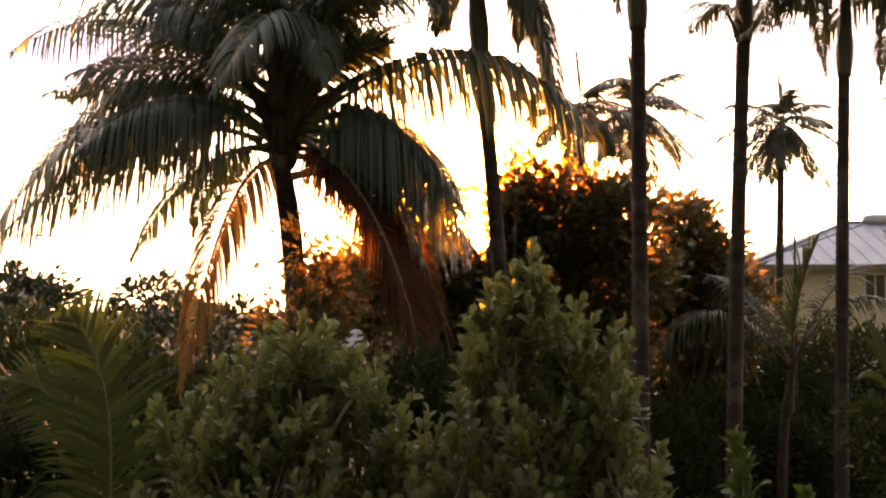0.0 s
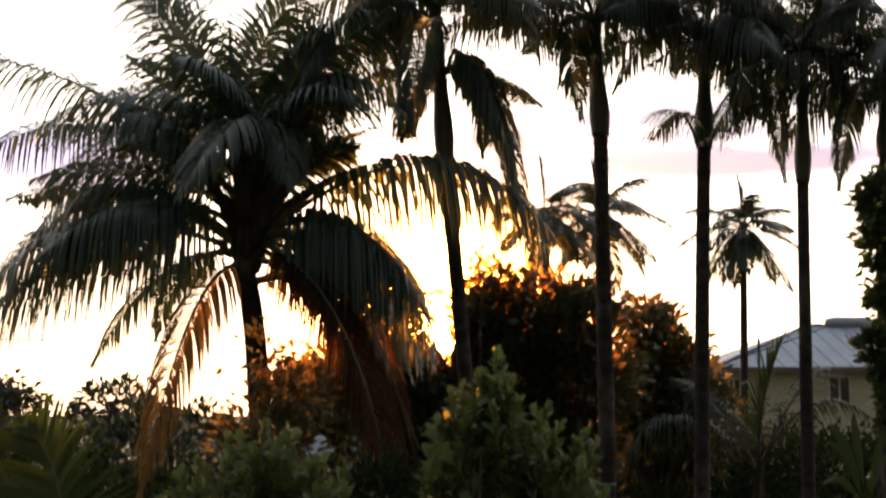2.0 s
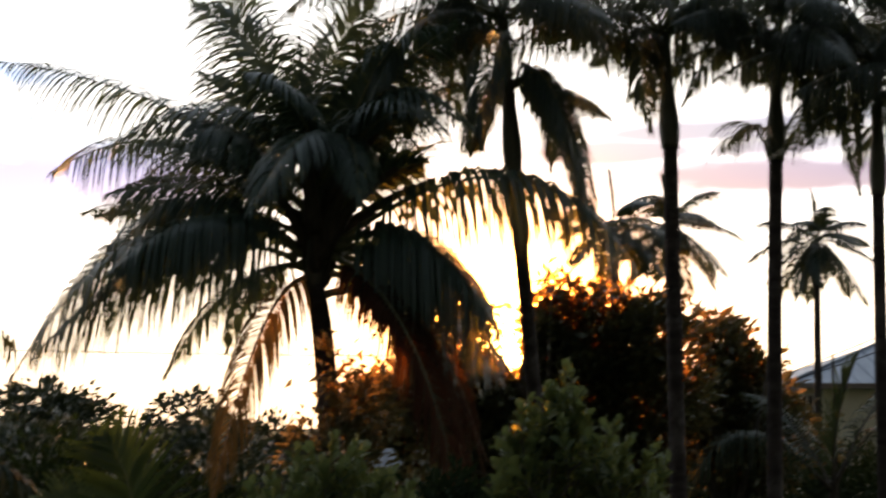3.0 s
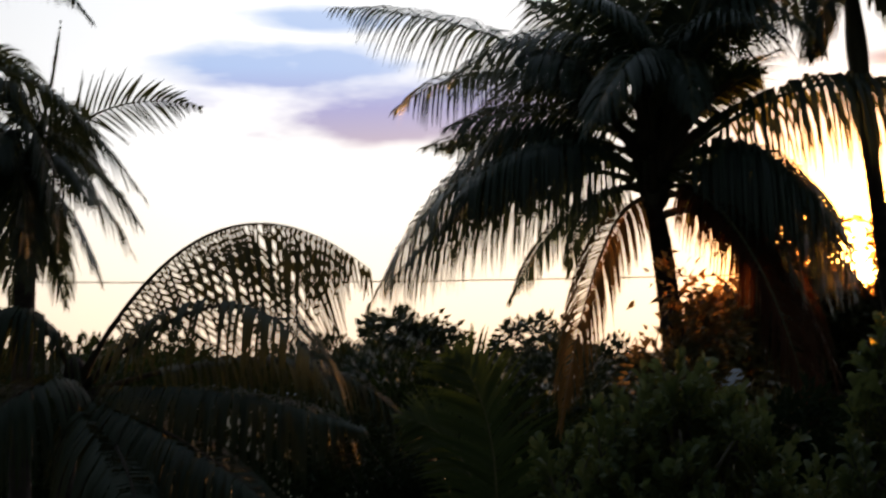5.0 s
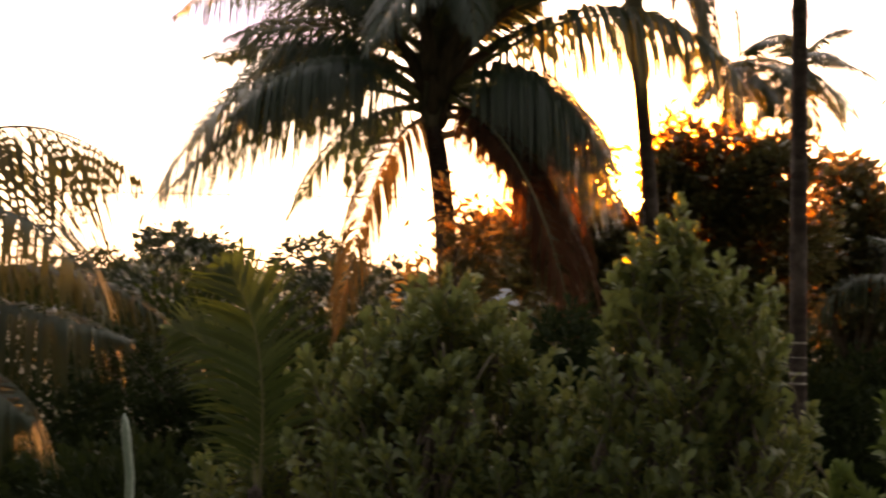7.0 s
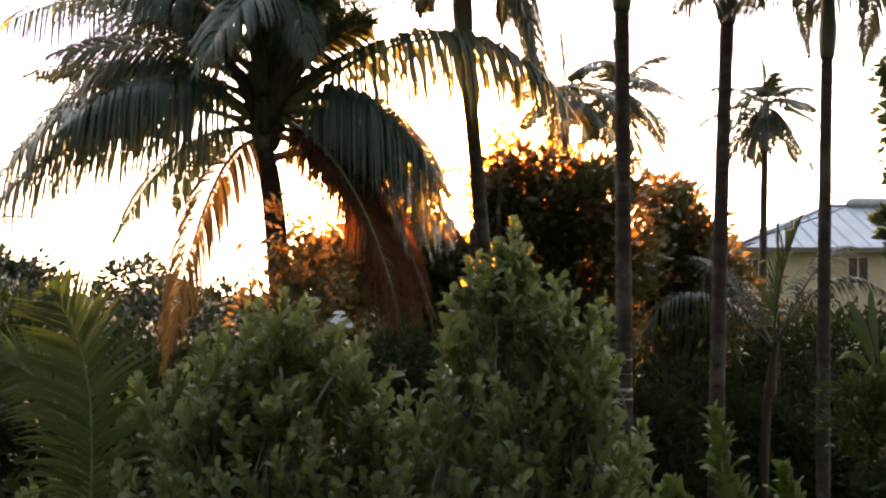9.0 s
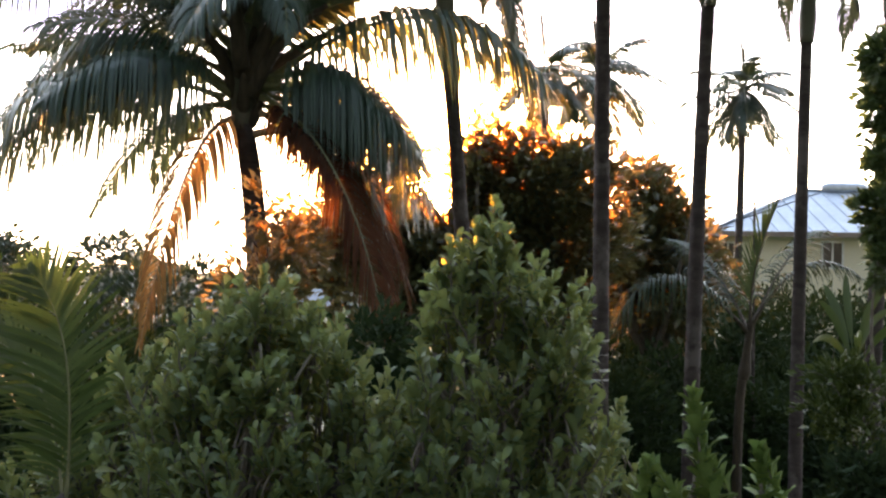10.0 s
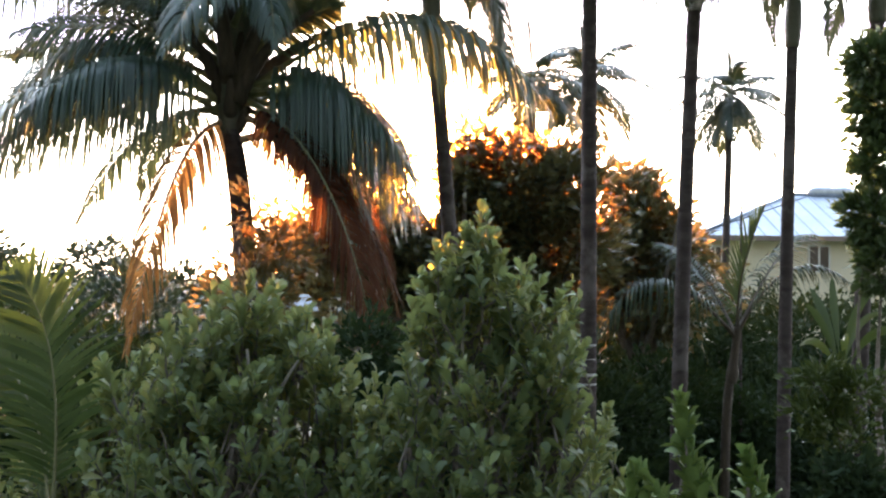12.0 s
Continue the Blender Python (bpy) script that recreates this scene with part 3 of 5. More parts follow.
frond(palm, (-1.82, 14.00, 7.17), (-1.67, 15.20, 8.35), (-1.16, 16.20, 8.21), seed=66, **{**UP, "leaf": 0.9, "droop": 0.8})
frond(palm, (-1.85, 14.00, 7.04), (-2.52, 15.20, 7.76), (-3.22, 16.20, 7.81), seed=67, **{**UP, "leaf": 0.9, "droop": 0.8})

frond(palm, (-1.92, 14.00, 7.37), (-2.94, 13.70, 8.14), (-4.31, 13.40, 7.57), seed=68, **{**UP, "leaf": 1.2, "droop": 0.55})
frond(palm, (-1.92, 14.00, 7.24), (-3.14, 14.40, 7.80), (-4.55, 14.80, 7.10), seed=69, **{**UP, "leaf": 1.1, "droop": 0.5})
frond(palm, (-1.72, 14.00, 7.37), (-1.34, 13.60, 8.28), (-0.98, 13.40, 8.83), seed=70, twist=40, **{**UP, "leaf": 0.8, "droop": 0.45})

frond(palm, (-1.71, 14.00, 6.48), (-0.61, 14.20, 6.22), (0.03, 14.40, 5.25), seed=74, **{**UP, "leaf": 0.9, "droop": 0.85})

# upper crown, close-set round the head
frond(palm, (-2.19, 14.00, 7.50), (-1.81, 13.90, 8.64), (-1.22, 13.80, 9.61), seed=301, twist=45, **{**UP, "leaf": 1.00, "droop": 0.45})
frond(palm, (-1.86, 14.00, 7.44), (-1.22, 13.70, 8.38), (-0.27, 13.40, 9.10), seed=302, twist=40, **{**UP, "leaf": 0.95, "droop": 0.55})
frond(palm, (-1.79, 14.00, 7.40), (-1.10, 14.30, 8.27), (-0.05, 14.60, 8.78), seed=303, twist=25, **{**UP, "leaf": 0.90, "droop": 0.70})
frond(palm, (-1.65, 14.00, 7.03), (-1.19, 13.90, 7.38), (-0.60, 13.80, 7.60), seed=305, twist=50, **{**UP, "leaf": 0.50, "droop": 0.30})
frond(palm, (-2.06, 14.00, 7.44), (-2.10, 14.60, 8.63), (-1.85, 15.20, 9.78), seed=306, twist=40, **{**UP, "leaf": 0.90, "droop": 0.50})
frond(palm, (-2.17, 13.90, 7.15), (-2.70, 13.50, 7.79), (-3.24, 13.10, 7.75), seed=307, twist=30, **{**UP, "leaf": 0.90, "droop": 0.60})
frond(palm, (-2.32, 14.00, 7.37), (-2.79, 14.60, 8.34), (-3.61, 15.20, 9.09), seed=308, twist=35, **{**UP, "leaf": 0.95, "droop": 0.55})
frond(palm, (-1.83, 13.80, 7.33), (-1.45, 13.20, 7.72), (-1.25, 12.60, 6.85), seed=309, **{**UP, "leaf": 0.70, "droop": 0.75})
# dead fronds that hang as a red-brown curtain under the crown
frond(palm, (-1.80, 14.00, 6.05), (-0.69, 13.80, 5.65), (-0.09, 13.40, 3.76), seed=322, mat=M_DRYDARK, stalk=M_DRYSTALK, label="dead red-brown frond hanging down", **{**F, "pairs": 80, "droop": 0.8, "leaf": 0.90, "hang": 1.3})
frond(palm, (-1.80, 14.00, 6.05), (-0.66, 14.50, 5.85), (0.07, 15.00, 4.02), seed=324, mat=M_DRYDARK, stalk=M_DRYSTALK, label="dead red-brown frond hanging down", **{**F, "pairs": 80, "droop": 0.8, "leaf": 0.70, "hang": 1.3})
# long fronds that droop in front of the low sun
frond(palm, (-1.74, 14.00, 6.67), (-0.58, 13.50, 6.55), (0.22, 13.00, 5.57), seed=331, **{**F, "pairs": 80, "leaf": 1.00, "droop": 0.90})
frond(palm, (-1.74, 14.00, 6.58), (-0.84, 13.70, 6.25), (-0.25, 13.40, 5.07), seed=332, **{**F, "pairs": 80, "leaf": 0.95, "droop": 0.90})
frond(palm, (-1.74, 14.00, 6.51), (-1.14, 14.30, 6.09), (-0.51, 14.60, 4.91), seed=333, **{**F, "pairs": 80, "leaf": 0.60, "droop": 0.70})
frond(palm, (-1.71, 14.00, 6.31), (-0.72, 13.90, 5.67), (0.10, 13.60, 4.20), seed=335, mat=M_DRYDARK, stalk=M_DRYSTALK, **{**F, "pairs": 80, "leaf": 0.70, "droop": 0.80})
frond(palm, (-1.77, 14.00, 6.60), (-0.36, 13.40, 6.28), (0.25, 12.90, 5.05), seed=336, **{**F, "pairs": 76, "leaf": 0.85, "droop": 0.90})
frond(palm, (-1.77, 14.00, 6.57), (-0.63, 13.80, 6.26), (0.02, 13.60, 4.95), seed=337, **{**F, "pairs": 76, "leaf": 0.80, "droop": 0.90})
frond(palm, (-1.77, 14.00, 6.60), (-0.53, 14.60, 6.61), (0.17, 15.20, 5.85), seed=338, **{**F, "pairs": 76, "leaf": 0.80, "droop": 0.85})
frond(palm, (-1.94, 14.00, 6.83), (-2.95, 13.60, 7.25), (-4.12, 13.20, 7.08), seed=351, twist=30, **{**F, "pairs": 76, "leaf": 1.00, "droop": 0.50})
frond(palm, (-1.94, 14.00, 6.96), (-3.02, 14.50, 7.74), (-4.42, 15.00, 8.07), seed=352, twist=35, **{**F, "pairs": 76, "leaf": 1.00, "droop": 0.50})
frond(palm, (-2.07, 14.00, 6.76), (-3.41, 14.80, 7.25), (-4.95, 15.40, 7.23), seed=353, **{**F, "pairs": 76, "leaf": 1.00, "droop": 0.60})
frond(palm, (-2.00, 14.00, 6.50), (-3.16, 13.20, 6.73), (-4.26, 12.60, 5.91), seed=354, **{**F, "pairs": 76, "leaf": 1.50, "droop": 0.95})

# ---------------------------------------------------------------- row of tall king palms
KING = "tall slender king palm with ringed grey trunk and green crownshaft"


LINES = []


def king_palm(x, y, low, high, shaft_top, r, count, seed, length=2.8, leaf=0.85):
    t = thing("king_palm", KING, "palm tree", "row of king palms")
    low, high, shaft_top = (np.array(q, float) for q in (low, high, shaft_top))
    foot = np.array([low[0] + (low[0] - high[0]) * 0.4, y, 0.0])
    line = (foot, (foot + high) / 2 + np.array([(low[0] - (foot[0] + high[0]) / 2) * 0.7, 0, 0]), high)
    palm_trunk(t, line, r * 1.1, r * 0.9, 70)
    crownshaft(t, (high - np.array([0, 0, 0.02]), (high + shaft_top) / 2, shaft_top), r * 1.2, r * 0.7)
    LINES.append(line)
    random_crown(t, shaft_top, count - 4, length, seed, leaf=leaf, pairs=60, low=2, high=66, sag=0.32, width=0.030, droop=0.85)
    return t


k2 = king_palm(0, 15, (0.80, 15.00, 5.15), (0.46, 15.00, 7.62), (0.33, 15.00, 9.72), 0.098, 19, 3)
k3 = king_palm(0, 16, (2.58, 16.00, 3.20), (2.58, 16.00, 8.27), (2.53, 16.00, 9.84), 0.108, 19, 4)
k4 = king_palm(0, 16, (3.81, 16.00, 3.14), (3.98, 16.00, 8.10), (4.03, 16.00, 9.68), 0.10, 19, 5)
k5 = king_palm(0, 15.5, (5.04, 15.50, 2.47), (5.14, 15.50, 7.54), (5.21, 15.50, 9.22), 0.084, 19, 6)
k6 = king_palm(0, 15, (5.83, 15.00, 3.66), (6.06, 15.00, 7.78), (6.11, 15.00, 8.78), 0.10, 19, 7)
K = dict(mat=M_KING, pairs=66, droop=0.86, width=0.032, thick=0.022)
frond(k2, (0.49, 15.00, 8.83), (0.93, 14.50, 8.61), (1.43, 14.20, 6.57), leaf=0.95, seed=31, **K)
frond(k2, (0.35, 15.00, 9.42), (-0.43, 14.60, 9.22), (-0.88, 14.20, 7.76), leaf=0.8, seed=32, **K)
frond(k2, (0.35, 15.00, 9.42), (-0.24, 15.60, 9.69), (-0.08, 16.00, 8.40), leaf=0.7, seed=33, **K)
frond(k2, (0.35, 15.00, 9.72), (-1.32, 14.20, 9.91), (-2.40, 13.60, 9.16), leaf=0.6, seed=34, **K)
frond(k2, (0.35, 15.00, 9.72), (1.05, 14.60, 9.74), (1.60, 14.20, 8.96), leaf=0.7, seed=35, **K)
frond(k2, (0.49, 15.00, 8.90), (1.11, 15.60, 8.96), (1.79, 16.00, 8.68), leaf=0.4, seed=36, **K)
frond(k2, (0.35, 15.00, 9.50), (-0.62, 14.00, 9.37), (-1.21, 13.20, 8.11), leaf=0.8, seed=46, **K)
frond(k2, (0.35, 15.00, 9.57), (-0.38, 15.40, 10.01), (-0.84, 15.80, 9.05), leaf=0.8, seed=47, **K)
frond(k2, (0.39, 15.00, 9.50), (0.13, 14.00, 8.96), (0.06, 13.40, 7.64), leaf=0.7, seed=48, **K)
frond(k2, (0.46, 15.00, 8.83), (0.84, 14.80, 8.62), (1.23, 14.60, 7.15), leaf=0.7, seed=49, **K)
frond(k2, (0.57, 15.00, 8.75), (0.98, 15.30, 8.65), (1.48, 15.40, 6.92), leaf=0.6, seed=131, **{**K, "width": 0.05})
frond(k2, (0.53, 15.00, 8.79), (1.05, 14.80, 8.41), (1.28, 14.40, 6.91), leaf=0.5, seed=132, **{**K, "width": 0.05})
frond(k2, (0.92, 15.00, 8.75), (1.22, 14.80, 7.97), (1.42, 14.60, 6.52), leaf=0.55, seed=341, **{**K, "droop": 0.7, "hang": 1.3, "pairs": 44})
frond(k2, (0.85, 15.00, 8.68), (1.19, 15.30, 8.31), (1.34, 15.50, 6.79), leaf=0.50, seed=342, **{**K, "droop": 0.7, "hang": 1.3, "pairs": 44})
frond(k2, (0.64, 15.00, 8.68), (1.12, 14.70, 8.63), (1.61, 14.40, 8.23), leaf=0.55, seed=343, **{**K, "droop": 0.7, "hang": 1.3, "pairs": 44})
frond(k2, (0.35, 15.00, 9.20), (0.06, 14.60, 8.56), (-0.08, 14.30, 7.78), leaf=0.60, seed=344, **{**K, "droop": 0.80, "mat": M_KING})
frond(k2, (0.57, 15.00, 9.12), (0.88, 15.40, 8.86), (0.96, 15.70, 7.87), leaf=0.55, seed=345, **{**K, "droop": 0.80, "mat": M_KING})
frond(k3, (2.53, 16.00, 9.76), (2.17, 15.60, 9.55), (2.21, 15.20, 8.29), leaf=0.75, twist=35, hang=1.3, seed=37, **K)
frond(k3, (2.54, 16.00, 9.84), (3.07, 15.50, 9.91), (3.18, 15.00, 9.29), leaf=0.6, seed=38, **K)
frond(k4, (3.87, 15.90, 8.12), (3.59, 15.80, 8.50), (3.19, 15.60, 8.09), leaf=0.75, seed=39, twist=20, hang=1.2, **{**K, "droop": 0.7, "pairs": 30})
frond(k4, (4.01, 16.00, 9.68), (3.26, 15.40, 9.49), (2.58, 15.00, 8.57), leaf=0.6, seed=40, **K)
frond(k4, (4.05, 16.00, 9.60), (4.36, 15.60, 9.40), (4.23, 15.30, 8.17), leaf=0.75, hang=1.3, seed=41, **K)
frond(k4, (4.05, 16.00, 9.68), (4.68, 15.60, 9.79), (4.78, 15.30, 9.00), leaf=0.55, seed=42, **K)
frond(k5, (5.20, 15.50, 9.14), (4.75, 15.20, 8.90), (4.75, 15.00, 7.45), leaf=0.55, twist=35, hang=1.3, seed=43, **K)
frond(k5, (5.22, 15.50, 9.14), (5.43, 15.20, 9.21), (5.53, 15.00, 8.40), leaf=0.5, seed=44, **K)
frond(k6, (6.11, 15.00, 8.71), (5.56, 14.70, 8.40), (5.25, 14.50, 7.24), leaf=0.5, twist=35, hang=1.3, seed=45, **K)


def far_palm(crown, foot_x, y, radius, seed, count=19):
    t = thing("small_palm", "small distant feather palm silhouetted on the bright sky", "palm tree", "far palms")
    crown = np.array(crown, float)
    palm_trunk(t, ((foot_x, y, 0), ((foot_x + crown[0]) / 2, y, crown[2] / 2), tuple(crown)), 0.11, 0.09, 40)
    random_crown(t, crown, count, radius, seed, leaf=0.62, pairs=46, low=-50, high=48, sag=0.34, width=0.045, droop=0.5)
    frond(t, crown, crown + np.array([-0.05, 0, 0.6]), crown + np.array([-0.12, 0, 1.35]), leaf=0.42, pairs=30, droop=0.1, width=0.04, mat=M_KING, spread=40, seed=seed)
    return t


far_palm((8.95, 32.00, 9.49), (8.68, 32.00, 1.80)[0], 32, 2.1, 11)
far_palm((4.71, 30.00, 9.51), (4.84, 30.00, 1.95)[0], 30, 2.1, 12)
far_palm((3.06, 27.00, 8.99), (3.23, 27.00, 2.19)[0], 27, 1.7, 13, 12)

# ---------------------------------------------------------------- palms on the other side
left = thing("feather_palm", "dense dark feather palm with drooping fronds against the sky", "palm tree")
palm_trunk(left, (((-7.42, 10.00, 4.69)[0], 10.0, 0.0), (-7.41, 10.00, 4.69), (-7.36, 10.00, 6.45)), 0.11, 0.09, 40)
LP = dict(mat=M_KING, pairs=60, width=0.030, thick=0.022)
random_crown(left, (-7.50, 10.00, 6.48), 11, 1.25, 9, leaf=0.6, pairs=40, low=-45, high=50, sag=0.6, width=0.03, droop=0.7)
frond(left, (-7.58, 10.00, 6.18), (-6.41, 9.70, 6.77), (-5.20, 9.40, 6.67), leaf=0.50, droop=0.22, twist=75, hang=1.1, lift=0.0, spread=60, seed=401, **{**LP, "pairs": 30})
frond(left, (-7.88, 10.00, 7.38), (-6.74, 9.60, 6.88), (-5.66, 9.30, 5.87), leaf=0.55, droop=0.50, twist=45, hang=1.1, lift=0.0, spread=60, seed=402, **{**LP, "pairs": 44})
frond(left, (-7.60, 10.00, 6.85), (-6.49, 9.60, 6.33), (-5.70, 9.30, 5.64), leaf=0.55, droop=0.50, twist=50, hang=1.1, lift=0.0, spread=60, seed=403, **{**LP, "pairs": 40})
frond(left, (-7.52, 10.00, 6.34), (-6.62, 9.50, 5.91), (-6.03, 9.20, 5.15), leaf=0.55, droop=0.50, twist=50, hang=1.1, lift=0.0, spread=60, seed=404, **{**LP, "pairs": 38})
frond(left, (-7.94, 10.00, 7.10), (-6.97, 9.50, 6.61), (-6.49, 9.20, 5.47), leaf=0.55, droop=0.60, twist=40, hang=1.1, lift=0.0, spread=60, seed=405, **{**LP, "pairs": 38})
frond(left, (-8.01, 10.00, 7.51), (-7.56, 10.20, 7.34), (-6.90, 10.40, 6.42), leaf=0.50, droop=0.50, twist=40, hang=1.1, lift=0.0, spread=60, seed=406, **{**LP, "pairs": 36})
frond(left, (-7.72, 10.00, 6.47), (-7.54, 10.30, 6.22), (-7.34, 10.50, 5.26), leaf=0.55, droop=0.55, twist=50, hang=1.1, lift=0.0, spread=60, seed=407, **{**LP, "pairs": 36})
frond(left, (-7.99, 10.00, 6.65), (-7.22, 9.60, 6.27), (-6.99, 9.40, 5.29), leaf=0.50, droop=0.60, twist=40, hang=1.1, lift=0.0, spread=60, seed=408, **{**LP, "pairs": 36})
frond(left, (-7.40, 10.00, 6.45), (-7.30, 9.60, 6.98), (-7.62, 9.20, 7.13), leaf=0.68, droop=0.7, seed=56, **LP)
frond(left, (-7.36, 10.00, 6.39), (-7.82, 10.40, 6.13), (-8.16, 10.80, 5.06), leaf=0.68, droop=0.85, seed=58, **LP)
frond(left, (-7.36, 10.00, 6.45), (-7.44, 10.60, 7.01), (-7.56, 11.20, 6.52), leaf=0.68, droop=0.85, twist=38, hang=1.3, seed=59, **LP)
frond(left, (-7.33, 10.00, 6.44), (-7.15, 10.00, 7.10), (-7.05, 10.00, 7.77), leaf=0.12, droop=0.1, seed=60, mat=M_KING, pairs=20, width=0.03, thick=0.018, spread=20)
frond(left, (-9.12, 10.00, 7.49), (-7.74, 9.80, 8.34), (-6.42, 9.60, 7.60), leaf=0.54, droop=0.8, seed=61, **LP)
frond(left, (-7.39, 10.00, 6.39), (-8.63, 10.80, 7.01), (-9.71, 11.40, 6.47), leaf=0.68, droop=0.8, seed=62, **LP)


low = thing("golden_cane_palm", "low spreading palm with long arching fronds", "palm tree")
palm_trunk(low, (((-6.26, 9.00, 3.23)[0], 9.0, 0.0), (-6.21, 9.00, 3.71), (-6.11, 9.00, 4.28)), 0.09, 0.07, 20)
LW = dict(mat=M_SHADED_PALM, stalk=M_SHEATH, pairs=85, width=0.035, thick=0.024)
frond(low, (-6.11, 9.00, 4.28), (-4.75, 8.80, 5.49), (-3.30, 8.60, 5.14), leaf=1.45, droop=0.42, hang=1.0, lift=-1.15, spread=66, seed=71, **{**LW, "pairs": 56, "width": 0.03})
frond(low, (-6.08, 9.00, 4.23), (-4.30, 8.20, 4.88), (-3.15, 7.60, 4.16), leaf=0.95, droop=0.8, seed=72, **{**LW, "pairs": 50, "gaps": 0.2})
frond(low, (-6.08, 9.00, 4.18), (-4.29, 8.00, 4.22), (-2.91, 7.40, 4.02), leaf=0.95, droop=0.85, seed=73, **LW)
frond(low, (-6.08, 9.00, 4.18), (-4.33, 7.60, 3.92), (-3.36, 7.00, 3.56), leaf=0.95, droop=0.85, seed=74, **LW)
frond(low, (-6.11, 9.00, 4.23), (-6.39, 8.60, 4.85), (-6.73, 8.20, 4.48), leaf=0.95, droop=0.8, seed=75, **LW)
frond(low, (-6.11, 9.00, 4.18), (-5.98, 8.00, 4.22), (-6.15, 7.40, 3.59), leaf=0.95, droop=0.85, seed=76, **LW)
frond(low, (-6.08, 9.00, 4.18), (-4.18, 9.60, 4.40), (-2.92, 9.40, 3.36), leaf=0.6, droop=0.8, seed=77, **LW)
frond(low, (-6.08, 9.00, 4.18), (-4.66, 7.40, 3.78), (-4.15, 6.80, 3.28), leaf=0.95, droop=0.85, seed=78, **LW)

cane = thing("young_palm", "young yellow-green palm with upright feathery fronds", "palm tree")
palm_trunk(cane, (((-1.80, 6.40, 3.04)[0], 6.4, 0.0), (-1.79, 6.40, 2.75), (-1.77, 6.40, 3.16)), 0.05, 0.035, 20)
CN = dict(mat=M_CANE, pairs=42, width=0.028, thick=0.010, spread=62, twist=78, hang=1.0, lift=0.05)
frond(cane, (-1.77, 6.40, 3.13), (-1.77, 6.40, 4.04), (-2.00, 6.40, 4.50), leaf=0.44, droop=0.3, seed=81, **CN)
frond(cane, (-1.77, 6.40, 3.13), (-1.97, 6.60, 3.87), (-2.44, 6.80, 4.13), leaf=0.40, droop=0.35, seed=83, **CN)

mid = thing("young_palm", "young palm with pale trunk and arching fronds beneath the row", "palm tree")
palm_trunk(mid, (((4.95, 18.00, 0.48)[0], 18.0, 0.0), (4.97, 18.00, 2.14), (5.05, 18.00, 3.06)), 0.075, 0.065, 24, material=M_SHEATH)
crownshaft(mid, ((5.05, 18.00, 2.97), (5.09, 18.00, 3.31), (5.15, 18.00, 3.81)), 0.085, 0.055, M_SHEATH)
MP = dict(stalk=M_SHEATH, pairs=40, width=0.034, thick=0.022, gaps=0.06)
frond(mid, (5.13, 18.00, 3.64), (3.76, 17.50, 4.47), (2.82, 17.00, 3.52), leaf=0.98, droop=0.85, mat=M_SHADED_PALM, seed=91, **MP)
frond(mid, (5.15, 18.00, 3.73), (5.23, 18.00, 4.65), (5.60, 18.00, 5.71), leaf=0.62, droop=0.2, mat=M_CANE, seed=92, twist=60, spread=34, **MP)
frond(mid, (5.15, 18.00, 3.73), (5.88, 17.70, 4.66), (6.65, 17.30, 4.42), leaf=0.62, droop=0.6, mat=M_SHADED_PALM, seed=93, **MP)
frond(mid, (5.13, 18.00, 3.64), (4.79, 19.00, 4.65), (4.29, 20.00, 5.12), leaf=0.82, droop=0.7, mat=M_SHADED_PALM, seed=94, **MP)
frond(mid, (5.15, 18.00, 3.73), (6.04, 18.70, 4.93), (6.78, 19.30, 5.22), leaf=0.65, droop=0.5, mat=M_SHADED_PALM, seed=97, **MP)

# ---------------------------------------------------------------- house across the gardens
HX, HY = (11.25, 45.00, 6.20)[0], 45.0
EAVE, RIDGE, WALL_W, DEPTH = (14.11, 45.00, 6.18)[2], (16.49, 49.60, 8.09)[2], 16.0, 9.0
house = thing("house", "cream rendered house with pale blue-grey steel hip roof", "house")
bm = bmesh.new()
box(bm, (HX + 0.7, HY + 0.3, 0), (HX + 0.7 + WALL_W, HY + 0.5, EAVE))
box(bm, (HX + 0.7, HY + 0.5, 0), (HX + 0.9, HY + DEPTH, EAVE))
box(bm, (HX + 0.5 + WALL_W, HY + 0.5, 0), (HX + 0.7 + WALL_W, HY + DEPTH, EAVE))
box(bm, (HX + 0.9, HY + DEPTH - 0.2, 0), (HX + 0.5 + WALL_W, HY + DEPTH, EAVE))
part("wall", bm, M_WALL, house)
x0, x1, y0, y1 = HX, HX + WALL_W + 1.4, HY - 0.4, HY + DEPTH + 0.6
rx = (16.37, 49.60, 8.09)[0] - HX
bm = bmesh.new()
c = [bm.verts.new(q) for q in ((x0, y0, EAVE), (x1, y0, EAVE), (x1, y1, EAVE), (x0, y1, EAVE), (x0 + rx, (y0 + y1) / 2, RIDGE), (x1 - rx, (y0 + y1) / 2, RIDGE))]
for q in ((0, 1, 5, 4), (1, 2, 5), (2, 3, 4, 5), (3, 0, 4), (3, 2, 1, 0)):
    bm.faces.new([c[i] for i in q])
roof = part("roof", bm, M_ROOF, house)
